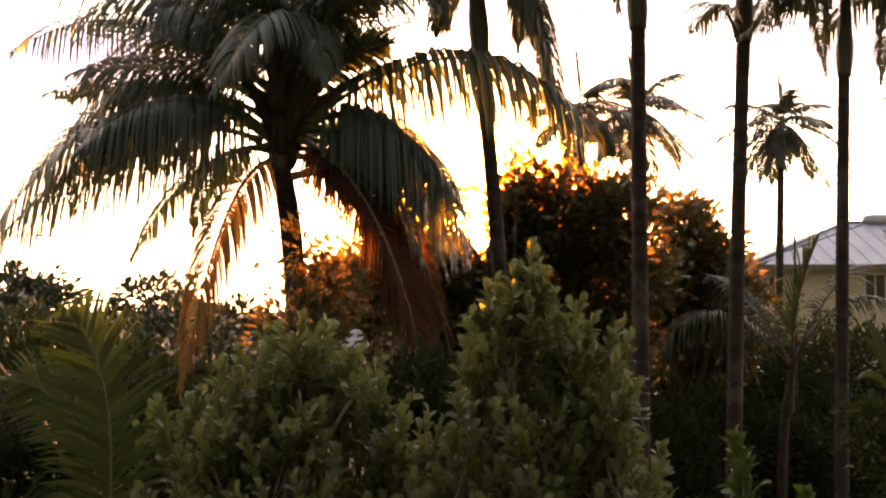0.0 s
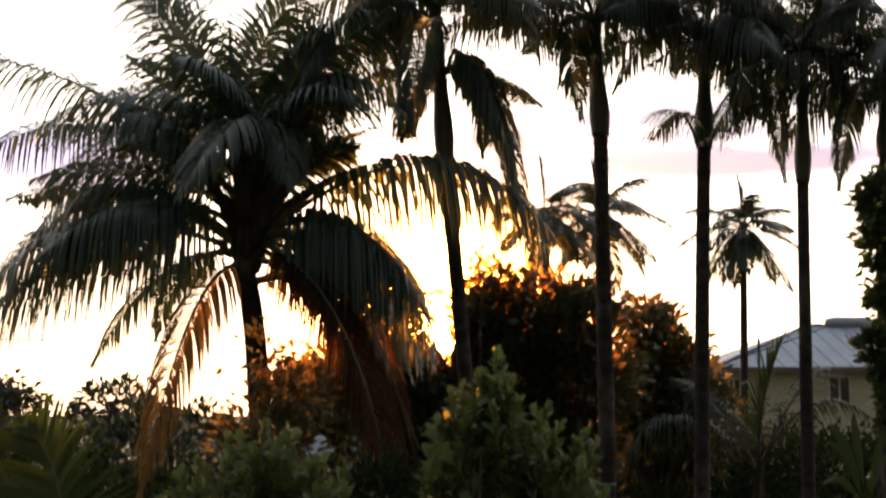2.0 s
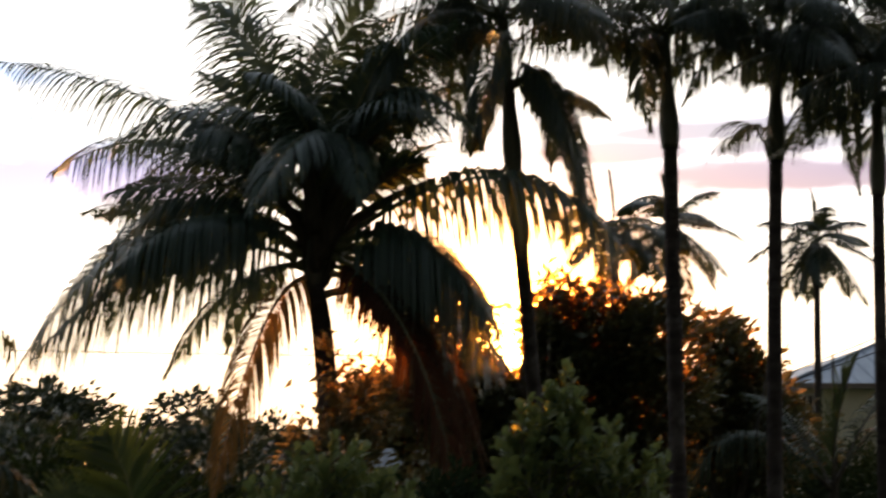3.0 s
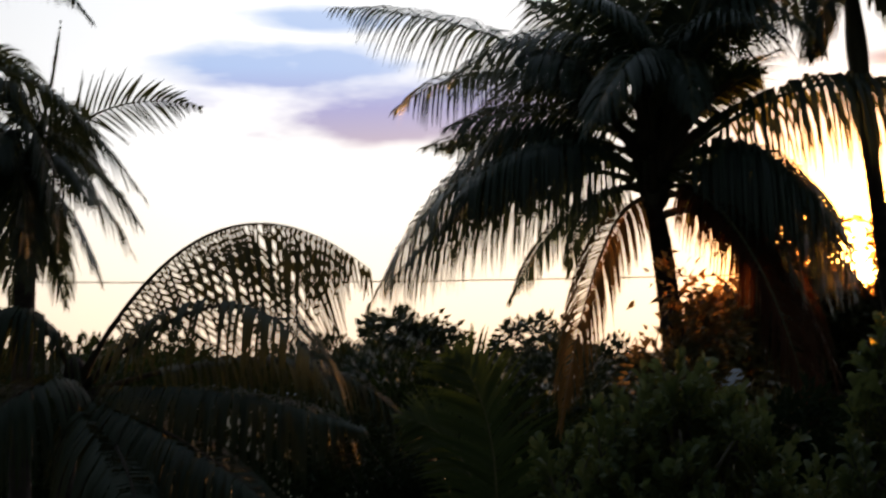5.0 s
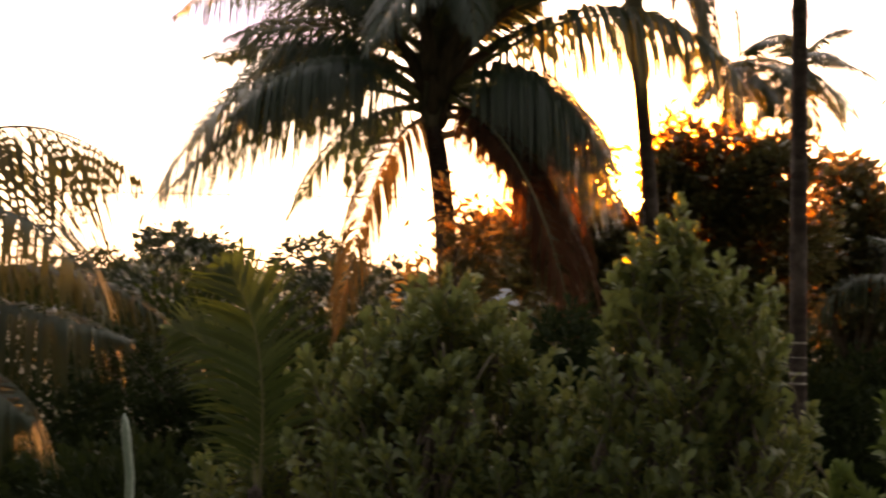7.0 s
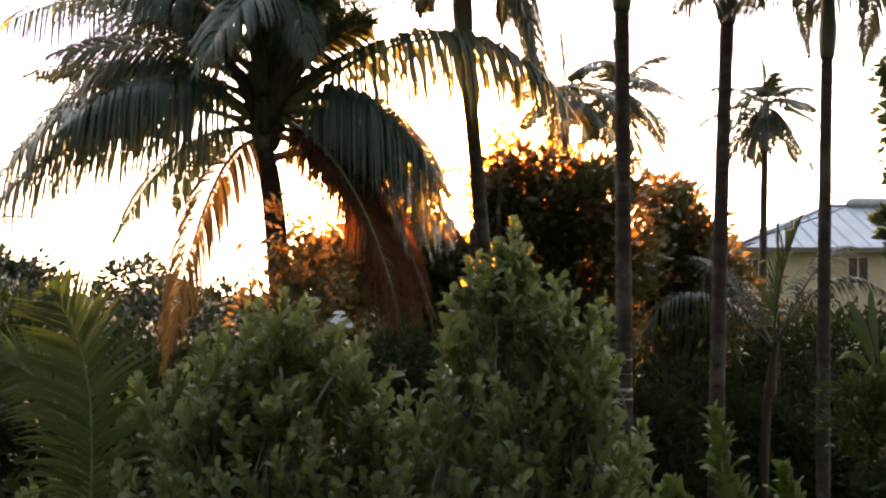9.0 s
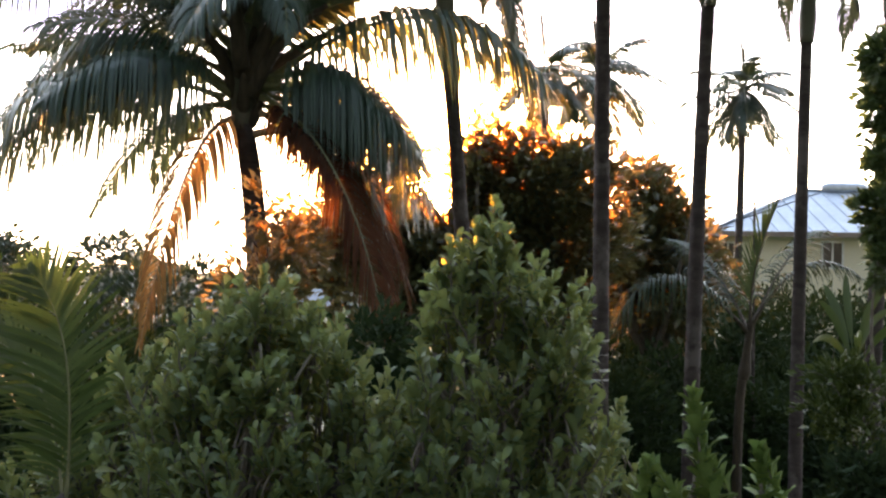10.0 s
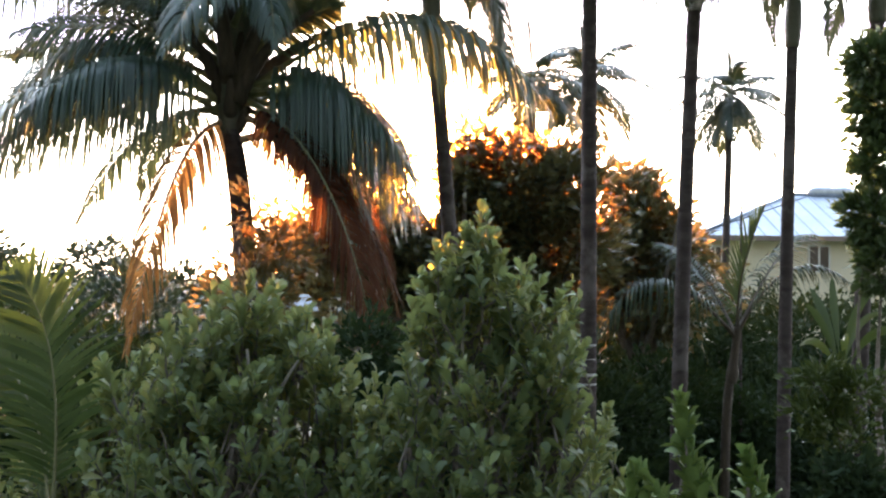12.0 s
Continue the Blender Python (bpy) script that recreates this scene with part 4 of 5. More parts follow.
# standing ribs of the steel sheets on the front slope, and the hip capping
bm = bmesh.new()
slope = Vector((0, (y1 - y0) / 2, RIDGE - EAVE))
for i in range(1, 27):
    x = x0 + i * (x1 - x0) / 27
    up_to = min(1.0, (x - x0) / rx, (x1 - x) / rx)
    a, b = Vector((x, y0, EAVE)), Vector((x, y0, EAVE)) + slope * up_to
    q = [a + Vector((-0.03, 0, 0.004)), a + Vector((0.03, 0, 0.004)), b + Vector((0.03, 0, 0.004)), b + Vector((-0.03, 0, 0.004)),
         a + Vector((0, -0.01, 0.05)), b + Vector((0, -0.01, 0.05))]
    q = [bm.verts.new(v_) for v_ in q]
    for f_ in ((0, 4, 5, 3), (4, 1, 2, 5), (0, 1, 4)):
        bm.faces.new([q[k_] for k_ in f_])
part("rib", bm, M_ROOF, roof)
v, f = tube([(x0, y0, EAVE + 0.03), (x0 + rx, (y0 + y1) / 2, RIDGE + 0.03)], [0.07, 0.07], 6)
mesh_ob("hip_capping", v, f, M_ROOF, roof)
v, f = tube([(x0 + rx, (y0 + y1) / 2, RIDGE + 0.03), (x1 - rx, (y0 + y1) / 2, RIDGE + 0.03)], [0.07, 0.07], 6)
mesh_ob("ridge_capping", v, f, M_ROOF, roof)
bm = bmesh.new()
box(bm, (x0 - 0.02, y0 - 0.08, EAVE - 0.16), (x1 + 0.02, y0 - 0.005, EAVE + 0.03))
box(bm, (x0 - 0.08, y0, EAVE - 0.16), (x0 - 0.005, y1, EAVE + 0.03))
part("gutter", bm, M_GUTTER, house, "dull brown gutter")


def house_window(x, z0, z1, w_):
    bm = bmesh.new()
    y = HY + 0.22
    for lo, hi in (((x, y, z0), (x + 0.07, y + 0.075, z1)), ((x + w_ - 0.07, y, z0), (x + w_, y + 0.075, z1)), ((x + 0.07, y, z1 - 0.07), (x + w_ - 0.07, y + 0.075, z1)),
                   ((x + 0.07, y, z0), (x + w_ - 0.07, y + 0.075, z0 + 0.07)), ((x + w_ / 2 - 0.03, y + 0.004, z0 + 0.07), (x + w_ / 2 + 0.03, y + 0.07, z1 - 0.07))):
        box(bm, lo, hi)
    fr = part("window", bm, M_TRIM, house, "white sliding window")
    bm = bmesh.new()
    box(bm, (x + 0.07, y + 0.03, z0 + 0.07), (x + w_ - 0.07, y + 0.06, z1 - 0.07))
    part("pane", bm, glass, fr)


wz0, wz1 = (16.02, 45.00, 4.90)[2], (16.02, 45.00, 5.85)[2]
house_window((15.62, 45.00, 5.36)[0], wz0 - 0.06, wz1 + 0.06, 0.86)
house_window((11.78, 45.00, 5.32)[0], wz0 - 0.1, wz1, 0.6)
house_window((19.21, 45.00, 5.39)[0], wz0, wz1, 1.2)
tank = thing("solar_water_heater", "pale solar water heater tank lying on the roof ridge", "water heater")
hz = RIDGE + 0.12
ta = np.array([(17.10, 49.60, 8.31)[0], (y0 + y1) / 2, hz])
v, f = tube(np.linspace(ta, ta + np.array([2.0, 0, 0]), 9), [0.16, 0.24, 0.26, 0.26, 0.26, 0.26, 0.26, 0.24, 0.16], 14)
mesh_ob("tank", v, f, M_STEEL, tank)
bm = bmesh.new()
for dx in (0.35, 1.65):
    box(bm, (ta[0] + dx - 0.04, ta[1] - 0.2, RIDGE - 0.12), (ta[0] + dx + 0.04, ta[1] + 0.2, hz - 0.2))
part("bracket", bm, M_STEEL, tank)

# ---------------------------------------------------------------- low houses seen through the leaves


def low_house(p, w_, d, pitch, label, name="house", hip=1.5):
    t = thing("garden_shed" if name == "shed" else "house", label, name)
    x, y, z = p
    bm = bmesh.new()
    e = min(0.3, w_ * 0.12)
    box(bm, (x + e, y + e, 0), (x + w_ - e, y + d - e, z))
    part("wall", bm, M_WALL, t)
    bm = bmesh.new()
    r = z + pitch
    c = [bm.verts.new(q) for q in ((x, y, z), (x + w_, y, z), (x + w_, y + d, z), (x, y + d, z), (x + hip, y + d / 2, r), (x + w_ - hip, y + d / 2, r))]
    for q in ((0, 1, 5, 4), (1, 2, 5), (2, 3, 4, 5), (3, 0, 4), (3, 2, 1, 0)):
        bm.faces.new([c[i] for i in q])
    part("roof", bm, M_ROOF, t)


low_house((-1.33, 14.20, 4.09), 0.42, 0.9, 0.2, "small garden shed with a pale steel roof behind shrubs", "shed", 0.1)
low_house((-16.90, 26.00, 3.42), 2.9, 5.0, 0.35, "low pale-roofed house half hidden by palm fronds")

# ---------------------------------------------------------------- broadleaf trees
def at(c, r):
    return (np.array(c, float), np.array(r, float))


tree("mango_tree", ((2.22, 19.00, 2.87)[0], 19.0, 0), [at((2.03, 19.00, 5.78), (0.8, 0.9, 0.75)), at((2.74, 19.00, 5.96), (0.6, 0.8, 0.6)), at((1.62, 19.00, 5.24), (0.5, 0.8, 0.85)),
     at((2.48, 19.00, 4.90), (1.1, 1.0, 0.9)), at((1.95, 19.00, 4.10), (1.4, 1.2, 0.9)), at((1.21, 19.00, 6.66), (0.16, 0.2, 0.3)), at((1.25, 19.00, 5.99), (0.24, 0.3, 0.45)), at((0.62, 19.00, 4.44), (0.9, 0.8, 0.55)), at((-0.26, 19.00, 4.25), (0.7, 0.8, 0.6)), at((-0.35, 19.00, 5.09), (0.75, 0.6, 0.42)), at((-1.14, 19.00, 5.04), (0.6, 0.5, 0.4)), at((0.31, 19.00, 4.83), (0.5, 0.5, 0.32)), at((-0.05, 19.00, 6.30), (0.2, 0.2, 0.15)), at((1.21, 19.00, 6.73), (0.10, 0.15, 0.12)), at((1.15, 19.00, 6.39), (0.16, 0.20, 0.20)), at((1.21, 19.00, 6.53), (0.12, 0.15, 0.16)), at((1.32, 19.00, 6.08), (0.24, 0.30, 0.28)), at((1.01, 19.00, 5.95), (0.20, 0.30, 0.30)), at((1.93, 19.00, 6.53), (0.35, 0.40, 0.22)), at((2.65, 19.00, 6.41), (0.30, 0.40, 0.22)), at((-0.50, 19.00, 5.88), (0.22, 0.30, 0.18)), at((0.02, 19.00, 6.04), (0.16, 0.20, 0.10)), at((-0.37, 19.00, 5.35), (0.35, 0.30, 0.10)), at((1.09, 19.00, 5.90), (0.16, 0.20, 0.20)), at((1.07, 19.00, 5.99), (0.26, 0.30, 0.35)), at((0.35, 19.00, 4.98), (0.42, 0.40, 0.28)), at((-0.48, 19.00, 5.00), (0.42, 0.40, 0.32)), at((1.10, 19.00, 5.24), (0.36, 0.40, 0.30)), at((-0.17, 19.00, 6.20), (0.10, 0.20, 0.12)), at((0.04, 19.00, 5.33), (0.14, 0.20, 0.07))],
     19000, 0.20, M_TREE, 21, "dense dark round-leaved tree behind the palms, gaps of sky", trunk_r=0.2)
tree("broadleaf_tree", ((4.32, 22.00, 2.63)[0], 22.0, 0), [at((4.31, 22.00, 6.11), (0.5, 0.7, 0.45)), at((4.67, 22.00, 5.50), (0.6, 0.8, 0.6)), at((4.10, 22.00, 4.98), (0.9, 0.9, 0.9)), at((4.83, 22.00, 4.27), (1.1, 1.0, 1.0)), at((5.14, 22.00, 4.99), (0.6, 0.7, 0.6))],
     6000, 0.23, M_TREE, 22, "bushy dark green tree beside the house", trunk_r=0.18)
tree("broadleaf_tree", ((-1.25, 12.00, 2.89)[0], 12.0, 0), [at((-1.34, 12.00, 5.10), (0.16, 0.2, 0.3)), at((-1.17, 12.00, 4.72), (0.35, 0.3, 0.4)), at((-1.38, 12.00, 4.22), (0.5, 0.5, 0.5)), at((-0.66, 12.00, 3.89), (0.4, 0.4, 0.3))],
     1700, 0.12, M_TREE, 23, "slender leafy tree beside the palm trunk", trunk_r=0.07, clump=0.2)
tree("broadleaf_tree", ((-0.70, 23.00, 1.45)[0], 23.0, 0), [at((-1.81, 23.00, 4.94), (0.9, 0.7, 0.6)), at((-0.85, 23.00, 5.06), (0.9, 0.7, 0.6)), at((0.00, 23.00, 4.85), (0.8, 0.7, 0.5)), at((-0.95, 23.00, 3.99), (1.5, 0.9, 0.8)), at((-0.97, 23.00, 5.80), (0.5, 0.5, 0.35)), at((-0.11, 23.00, 5.60), (0.3, 0.4, 0.22)), at((1.08, 23.00, 4.43), (0.9, 0.7, 0.6)), at((0.05, 23.00, 5.33), (0.7, 0.5, 0.32)), at((1.07, 23.00, 5.13), (0.5, 0.4, 0.35))],
     19000, 0.17, M_TREE, 27, "dense tree glowing red-brown before the low sun", trunk_r=0.2)
tree("creeper_tree", ((4.85, 12.00, 2.70)[0], 12.0, 0), [at((4.81, 12.00, 6.72), (0.28, 0.3, 0.3)), at((4.84, 12.00, 6.26), (0.28, 0.3, 0.35)), at((4.87, 12.00, 5.75), (0.26, 0.3, 0.35)), at((4.82, 12.00, 5.13), (0.34, 0.3, 0.3)), at((4.91, 12.00, 4.68), (0.3, 0.3, 0.35))],
     7000, 0.11, M_CREEPER, 24, "narrow upright tree clothed in small glossy leaves", trunk_r=0.06, clump=0.10, limbs=1)
tree("garden_shrub", ((3.60, 10.00, 2.72)[0], 10.0, 0), [at((3.58, 10.00, 3.65), (0.25, 0.25, 0.18)), at((3.84, 10.00, 3.56), (0.3, 0.3, 0.2)), at((3.51, 10.00, 3.37), (0.25, 0.25, 0.2)), at((3.74, 10.00, 3.23), (0.3, 0.3, 0.25))],
     1500, 0.09, M_LIME, 25, "bright lime-green small-leaved shrub", "shrub", trunk_r=0.02, clump=0.12, limbs=1)
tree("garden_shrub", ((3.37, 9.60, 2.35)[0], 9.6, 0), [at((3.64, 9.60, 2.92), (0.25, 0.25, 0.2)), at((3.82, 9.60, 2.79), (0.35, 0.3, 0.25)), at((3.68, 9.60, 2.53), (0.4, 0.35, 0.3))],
     1900, 0.10, M_SHADED_BUSH, 28, "leafy shrub at the foot of the palms, shade put into its leaf colour", "shrub", trunk_r=0.03, clump=0.15, limbs=1)

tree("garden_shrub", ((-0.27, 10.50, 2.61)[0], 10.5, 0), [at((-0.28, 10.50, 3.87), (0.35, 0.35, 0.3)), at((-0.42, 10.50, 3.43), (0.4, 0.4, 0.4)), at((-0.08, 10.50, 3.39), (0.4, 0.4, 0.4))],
     2200, 0.11, M_SHADED_BUSH, 26, "leafy shrub below the palm, shade put into its leaf colour", "shrub", trunk_r=0.04, clump=0.18)

# undergrowth closing the view below the palms, shade put into its leaf colour
rng = np.random.default_rng(77)
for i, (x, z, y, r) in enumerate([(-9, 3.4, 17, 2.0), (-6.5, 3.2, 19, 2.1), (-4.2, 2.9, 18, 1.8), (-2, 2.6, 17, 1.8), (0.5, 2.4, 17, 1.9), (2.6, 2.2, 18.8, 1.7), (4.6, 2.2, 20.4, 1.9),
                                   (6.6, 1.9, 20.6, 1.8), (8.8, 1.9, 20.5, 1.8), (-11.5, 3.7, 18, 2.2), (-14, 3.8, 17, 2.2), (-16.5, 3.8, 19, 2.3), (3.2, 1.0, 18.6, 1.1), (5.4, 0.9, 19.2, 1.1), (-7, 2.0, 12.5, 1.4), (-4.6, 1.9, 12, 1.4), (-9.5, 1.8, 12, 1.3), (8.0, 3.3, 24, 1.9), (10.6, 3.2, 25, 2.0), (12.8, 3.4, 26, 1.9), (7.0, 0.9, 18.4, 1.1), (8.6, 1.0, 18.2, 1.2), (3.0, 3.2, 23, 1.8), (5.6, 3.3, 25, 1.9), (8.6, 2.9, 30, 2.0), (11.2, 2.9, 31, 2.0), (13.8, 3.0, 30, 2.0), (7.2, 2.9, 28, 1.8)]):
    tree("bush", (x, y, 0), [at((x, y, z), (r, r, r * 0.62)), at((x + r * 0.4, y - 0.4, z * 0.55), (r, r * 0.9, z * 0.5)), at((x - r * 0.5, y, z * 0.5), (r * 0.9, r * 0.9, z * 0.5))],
         8000, 0.17, M_SHADED_BUSH, 100 + i, "dense dark green garden bush in shade", "shrub", trunk_r=0.08, group="undergrowth")
for i in range(9):
    x, y = -31 + i * 3.0 + rng.normal(0, 0.5), 32 + rng.normal(0, 1.5)
    tree("bush", (x, y, 0), [at((x, y, 3.6), (1.9, 1.6, 1.25)), at((x + 0.8, y - 0.4, 2.1), (2.0, 1.6, 1.8)), at((x - 1.0, y, 1.9), (1.9, 1.6, 1.8))],
         5000, 0.26, M_FAR, 150 + i, "dense dark green garden bush in shade", "shrub", trunk_r=0.1, group="undergrowth")
for i in range(26):
    x = -52 + i * 4.2 + rng.normal(0, 0.8)
    y = 62 + rng.normal(0, 5)
    h = 5.0 + rng.normal(0, 0.4) + (1.7 if -27 < x < -13 else 0)
    tree("far_tree", (x, y, 0), [at((x, y, h - 1.2), (2.6, 2.0, 1.4)), at((x + 1.2, y, h - 2.0), (2.2, 2.0, 1.6)), at((x - 1.2, y - 0.5, h * 0.45), (2.8, 2.0, h * 0.4))],
         2600, 0.42, M_FAR, 200 + i, "distant dark tree on the skyline", "tree", trunk_r=0.15, group="skyline trees", clump=0.5)

# ---------------------------------------------------------------- overhead cable
cable = thing("power_cable", "thin dark overhead power cable", "cable")
v, f = tube(arc((-17.82, 17.00, 5.97), (-8.37, 17.50, 5.65), (1.54, 19.00, 5.64), 30), [0.010] * 30, 5)
mesh_ob("wire", v, f, M_WIRE, cable)

cable = thing("service_cable", "thin dark cable slung low between the garden bushes", "cable")
v, f = tube(arc((-4.97, 16.20, 3.64), (-3.57, 16.20, 3.72), (-1.96, 16.40, 3.91), 20), [0.008] * 20, 5)
mesh_ob("wire", v, f, M_WIRE, cable)

# thin cables that cross before the roof of the house
for a_, m_, b_ in (((6.51, 30.00, 5.52), (7.78, 30.00, 5.98), (10.35, 30.00, 7.02)), ((6.51, 30.00, 5.43), (7.93, 30.00, 5.81), (10.35, 30.00, 6.64))):
    cable = thing("service_cable", "thin dark cable slung towards the house roof", "cable")
    v, f = tube(arc(a_, m_, b_, 20), [0.014] * 20, 5)
    mesh_ob("wire", v, f, M_WIRE, cable)

sapling = thing("sapling", "thin bare dark sapling stem beside the house", "plant")
v, f = tube(arc((5.77, 20.0, 0.0), (5.77, 20.0, 2.8), (5.78, 20.00, 5.76), 16), np.linspace(0.034, 0.02, 16), 7)
mesh_ob("stem", v, f, M_TRUNK, sapling)

# pale lichen rings low on one king palm
M_LICHEN = solid_material("lichen", (0.36, 0.35, 0.34), (0.46, 0.45, 0.44), 0.9, 14.0, 70.0, 0.5)
trunk_mid = arc(*LINES[1], 200)
for z0, z1 in (((2.58, 16.00, 3.62)[2], (2.58, 16.00, 3.65)[2]), ((2.58, 16.00, 3.41)[2], (2.58, 16.00, 3.46)[2]), ((2.58, 16.00, 3.10)[2], (2.58, 16.00, 3.31)[2])):
    sel = trunk_mid[(trunk_mid[:, 2] > z0 - 0.03) & (trunk_mid[:, 2] < z1 + 0.03)]
    if len(sel) > 1:
        v, f = tube(sel, 0.108 + 0.004 * np.sin(np.arange(len(sel)) * 2.0), 14)
        mesh_ob("lichen_ring", v, f, M_LICHEN, k3)

# broad-leaved plant beside the house


def paddle(t, base, mid, tip, width, mat, seed):
    """One long paddle-shaped leaf with a midrib, arched from base to tip."""
    p = arc(base, mid, tip, 14)
    tan = unit(np.gradient(p, axis=0))
    side = unit(np.cross(tan, np.array([0.1, 1.0, 0.15])))
    up_ = np.cross(side, tan)
    q = np.linspace(0, 1, 14)
    wd = width * np.clip(np.sin(np.pi * np.clip((q - 0.22) / 0.78, 0, 1)) ** 0.6, 0.03, 1)
    v = np.stack([p - side * wd[:, None] + up_ * wd[:, None] * 0.3, p, p + side * wd[:, None] + up_ * wd[:, None] * 0.3], 1).reshape(-1, 3)
    f = [g_ for i in range(13) for g_ in ((3 * i, 3 * i + 3, 3 * i + 4, 3 * i + 1), (3 * i + 1, 3 * i + 4, 3 * i + 5, 3 * i + 2))]
    mesh_ob("leaf", v, f, mat, t)


def paddle_plant(foot, leaves, width, label):
    t = thing("banana_plant", label, "plant")
    for i, (m, e) in enumerate(leaves):
        paddle(t, foot, m, e, width * (0.8 + 0.1 * (i % 3)), M_CANE, i)
    v, f = tube(arc((foot[0], foot[1], 0), (foot[0] + 0.02, foot[1], foot[2] / 2), foot, 10), np.linspace(0.07, 0.04, 10), 8)
    mesh_ob("stem", v, f, M_RACHIS, t)


paddle_plant((5.24, 14.00, 3.32), [((5.02, 14.00, 3.95), (4.80, 14.00, 4.22)), ((5.36, 14.00, 4.02), (5.62, 14.00, 4.38)), ((5.40, 13.60, 3.86), (5.72, 13.30, 3.92)), ((4.85, 13.60, 3.76), (4.46, 13.20, 3.78)),
             ((5.26, 14.30, 4.10), (5.30, 14.50, 4.55)), ((5.12, 14.20, 4.02), (5.02, 14.50, 4.42)), ((5.48, 14.20, 3.92), (5.86, 14.30, 4.12)), ((5.08, 13.50, 3.80), (4.92, 13.10, 3.84))], 0.055,
             "broad-leaved green banana plant behind the palm row")
cactus = thing("cactus", "small pale green columnar cactus among dark leaves", "plant")
c0, c1 = np.array((-2.72, 7.00, 3.25)), np.array((-2.76, 7.00, 3.61))
v, f = tube(np.concatenate([[[c0[0], c0[1], 0]], np.linspace(c0, c1, 12)]), [0.028] + [0.027] * 9 + [0.024, 0.016, 0.004], 9)
mesh_ob("stem", v, f, solid_material("cactus_skin", (0.16, 0.24, 0.20), (0.22, 0.30, 0.26), 0.6, 12.0, 60.0, 0.4), cactus)

# ---------------------------------------------------------------- near shrubs
shrub("garden_shrub", ((0.35, 6.00, 2.87)[0], 6.0, 1.4), [(0.35, 6.00, 4.47), (0.14, 6.00, 4.13), (0.59, 6.00, 4.36), (0.73, 5.80, 4.04), (0.45, 5.60, 3.85), (0.08, 5.60, 3.74)],
      [((0.36, 6.00, 4.47), (0.22, 0.3, 0.28), 49), ((0.42, 6.00, 4.72), (0.10, 0.12, 0.12), 12), ((0.20, 6.10, 4.35), (0.2, 0.3, 0.2), 29), ((0.61, 6.00, 4.41), (0.16, 0.3, 0.2), 32), ((0.85, 5.90, 4.39), (0.06, 0.1, 0.1), 9),
       ((0.38, 5.80, 3.98), (0.42, 0.35, 0.3), 87), ((0.73, 5.80, 4.04), (0.22, 0.3, 0.25), 38), ((0.88, 5.70, 3.76), (0.16, 0.3, 0.15), 20), ((0.40, 5.60, 3.61), (0.5, 0.35, 0.25), 87)],
      0.112, M_SHRUB, 31, "large leafy garden shrub with spoon-shaped glossy green leaves", 160,
      trunks=[((0.33, 5.75, 3.20), (0.32, 5.75, 3.83), (0.34, 5.85, 4.36)), ((0.33, 5.75, 3.59), (0.46, 5.75, 3.80), (0.63, 5.75, 3.99)), ((0.32, 5.75, 3.72), (0.19, 5.75, 3.88), (0.10, 5.75, 4.01))])
shrub("garden_shrub", ((-0.83, 6.20, 2.81)[0], 6.2, 1.4), [(-0.71, 6.20, 4.34), (-0.94, 6.20, 4.17), (-0.48, 6.20, 4.17), (-1.10, 6.00, 3.96), (-0.30, 6.00, 3.91), (-0.74, 5.80, 3.82)],
      [((-0.73, 6.30, 4.28), (0.26, 0.3, 0.22), 49), ((-0.94, 6.20, 4.11), (0.25, 0.3, 0.22), 44), ((-0.48, 6.20, 4.12), (0.22, 0.3, 0.2), 38), ((-1.07, 6.00, 3.87), (0.25, 0.3, 0.22), 44), ((-0.24, 6.00, 3.91), (0.2, 0.3, 0.2), 32),
       ((-0.67, 5.90, 3.81), (0.4, 0.35, 0.28), 72), ((-0.72, 5.70, 3.54), (0.6, 0.35, 0.25), 87), ((-1.40, 6.00, 3.95), (0.07, 0.1, 0.12), 7), ((-1.30, 5.80, 3.55), (0.2, 0.3, 0.18), 14), ((-0.20, 5.70, 3.57), (0.3, 0.3, 0.25), 44)],
      0.112, M_SHRUB, 32, "broad leafy garden shrub with blunt green leaves", 140,
      trunks=[((-0.69, 5.90, 3.16), (-0.68, 5.90, 3.70), (-0.71, 5.95, 4.13)), ((-0.68, 5.90, 3.64), (-0.57, 5.90, 3.89), (-0.46, 5.95, 4.08))])
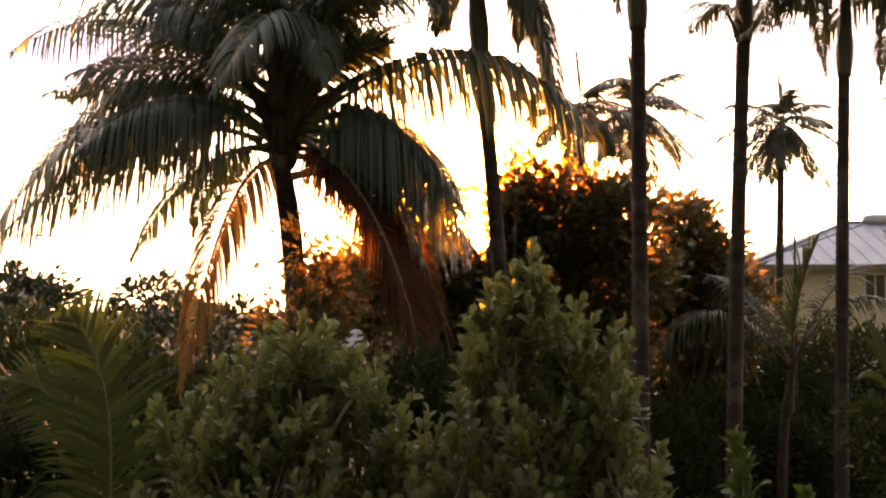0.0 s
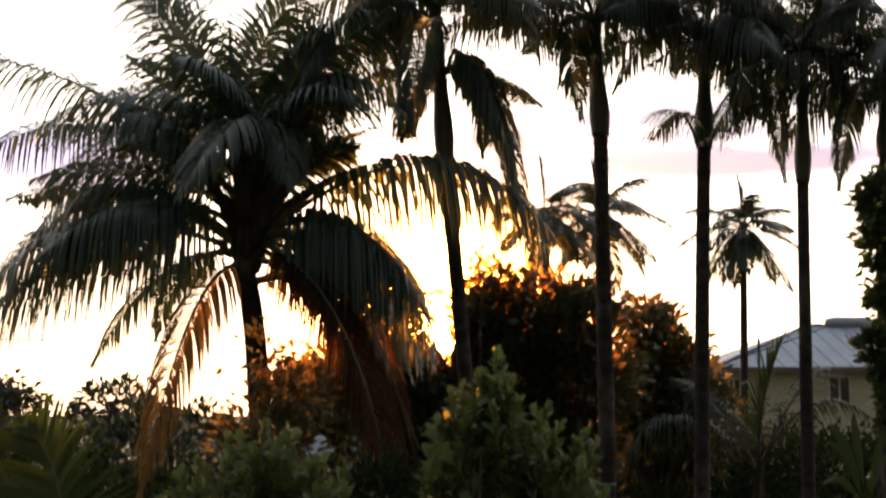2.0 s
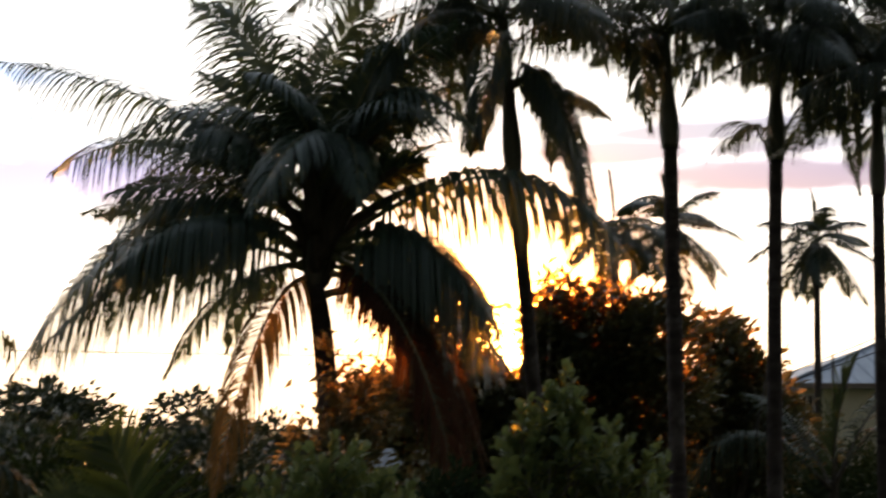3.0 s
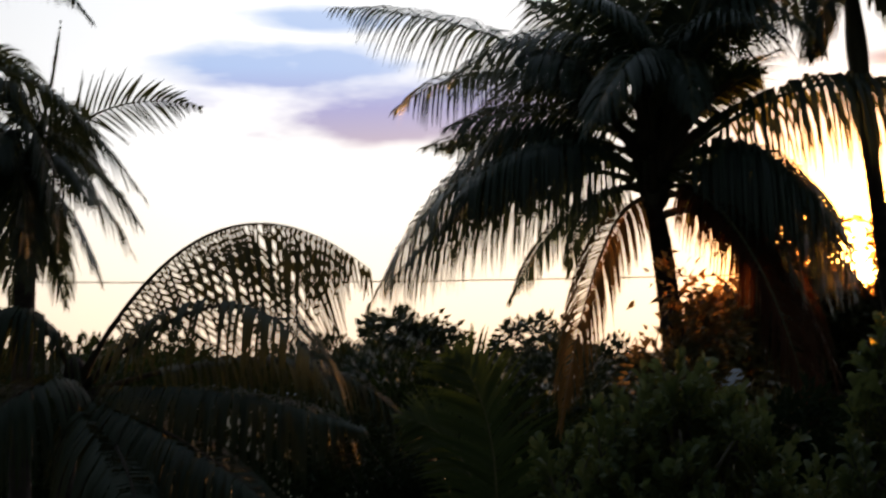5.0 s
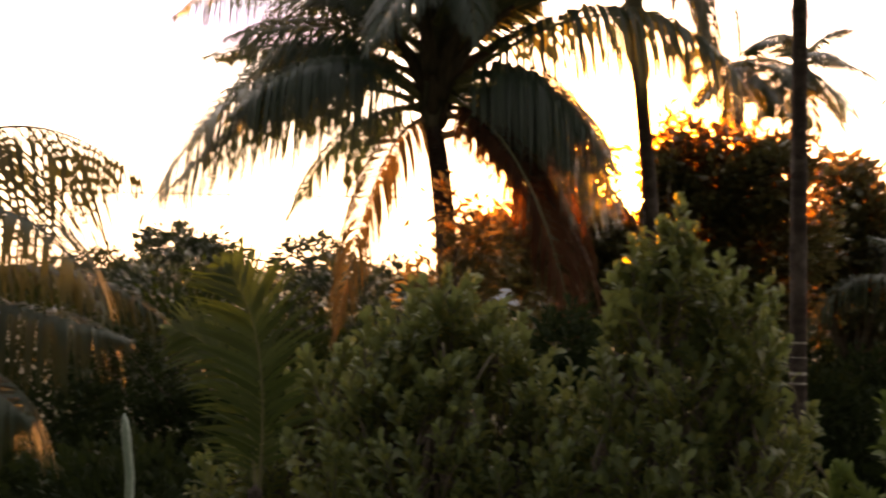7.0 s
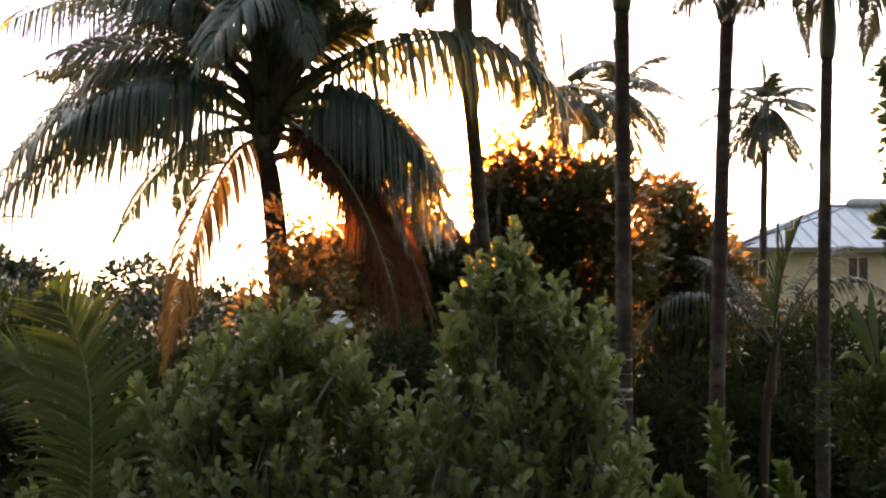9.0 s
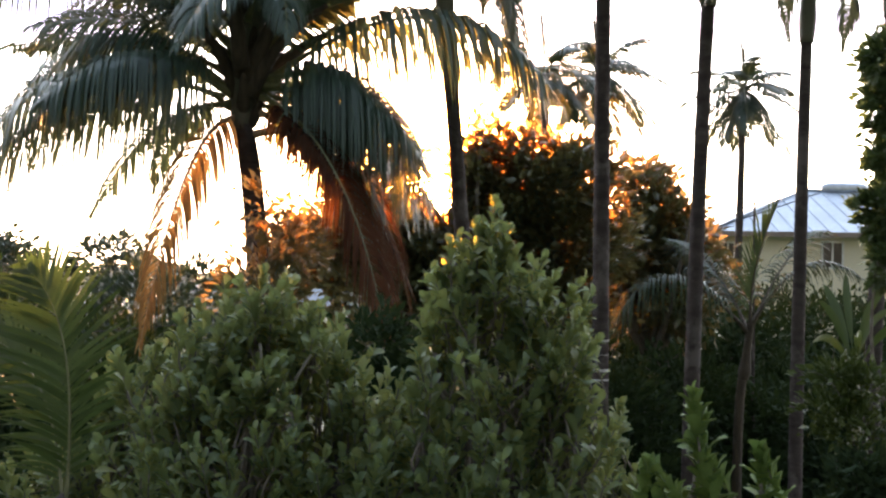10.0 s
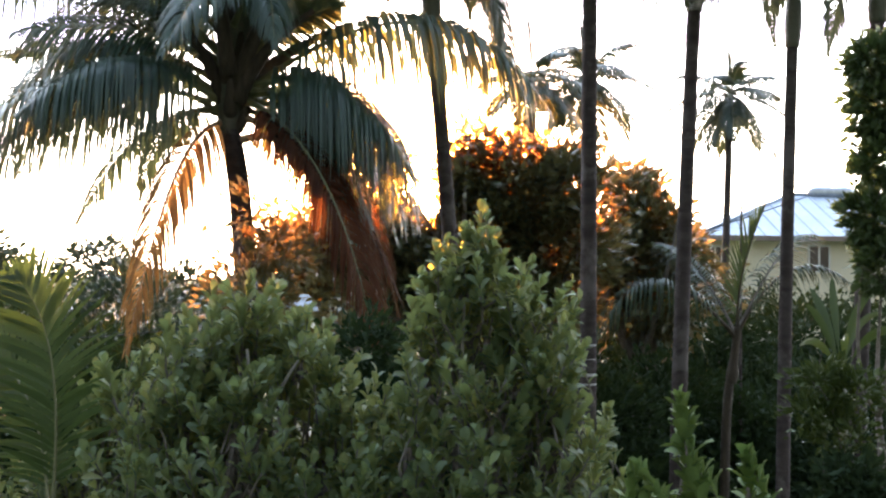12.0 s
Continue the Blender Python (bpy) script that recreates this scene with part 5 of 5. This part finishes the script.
shrub("garden_shrub", ((-0.10, 6.40, 2.76)[0], 6.4, 1.3), [(-0.11, 6.40, 3.66), (-0.25, 6.30, 3.44), (0.04, 6.30, 3.50)],
      [((-0.11, 6.40, 3.69), (0.22, 0.25, 0.16), 34), ((-0.25, 6.30, 3.22), (0.25, 0.25, 0.2), 34), ((0.04, 6.30, 3.55), (0.22, 0.25, 0.2), 30), ((-0.10, 6.20, 3.22), (0.4, 0.3, 0.25), 50)],
      0.11, M_SHRUB, 34, "leafy garden shrub filling the gap between its neighbours", 0)
shrub("garden_shrub", ((-1.69, 6.80, 2.65)[0], 6.8, 1.3), [(-1.60, 6.80, 3.76), (-1.80, 6.80, 3.51), (-1.43, 6.80, 3.64)],
      [((-1.60, 6.80, 3.82), (0.14, 0.2, 0.14), 20), ((-1.49, 6.80, 3.57), (0.25, 0.25, 0.2), 34), ((-1.77, 6.80, 3.42), (0.3, 0.3, 0.18), 34), ((-2.07, 6.80, 3.32), (0.3, 0.3, 0.15), 24), ((-1.36, 6.90, 4.00), (0.12, 0.2, 0.12), 14)],
      0.11, M_SHRUB, 35, "leafy garden shrub beside the yellow-green palm", 0)
shrub("garden_shrub", ((1.12, 6.30, 2.79)[0], 6.3, 1.3), [(1.09, 6.30, 3.66), (0.97, 6.30, 3.51)],
      [((1.07, 6.30, 3.74), (0.1, 0.15, 0.1), 12), ((1.01, 6.20, 3.50), (0.25, 0.25, 0.2), 34), ((0.81, 6.20, 4.18), (0.12, 0.2, 0.2), 16)],
      0.11, M_SHRUB, 36, "leafy garden shrub with blunt green leaves", 0)
shrub("shrub_shoot", ((1.25, 5.20, 2.85)[0], 5.2, 1.6), [(1.25, 5.20, 3.80), (1.50, 5.10, 3.63)], [((1.25, 5.20, 3.93), (0.02, 0.02, 0.01), 3), ((1.23, 5.20, 3.73), (0.05, 0.05, 0.04), 4), ((1.50, 5.10, 3.71), (0.02, 0.02, 0.01), 3), ((1.04, 5.20, 3.66), (0.05, 0.05, 0.02), 3), ((1.26, 5.20, 3.51), (0.2, 0.2, 0.05), 10)],
      0.14, M_SHOOT, 33, "upright young shoots with bright green blunt leaves", 0, per=24)
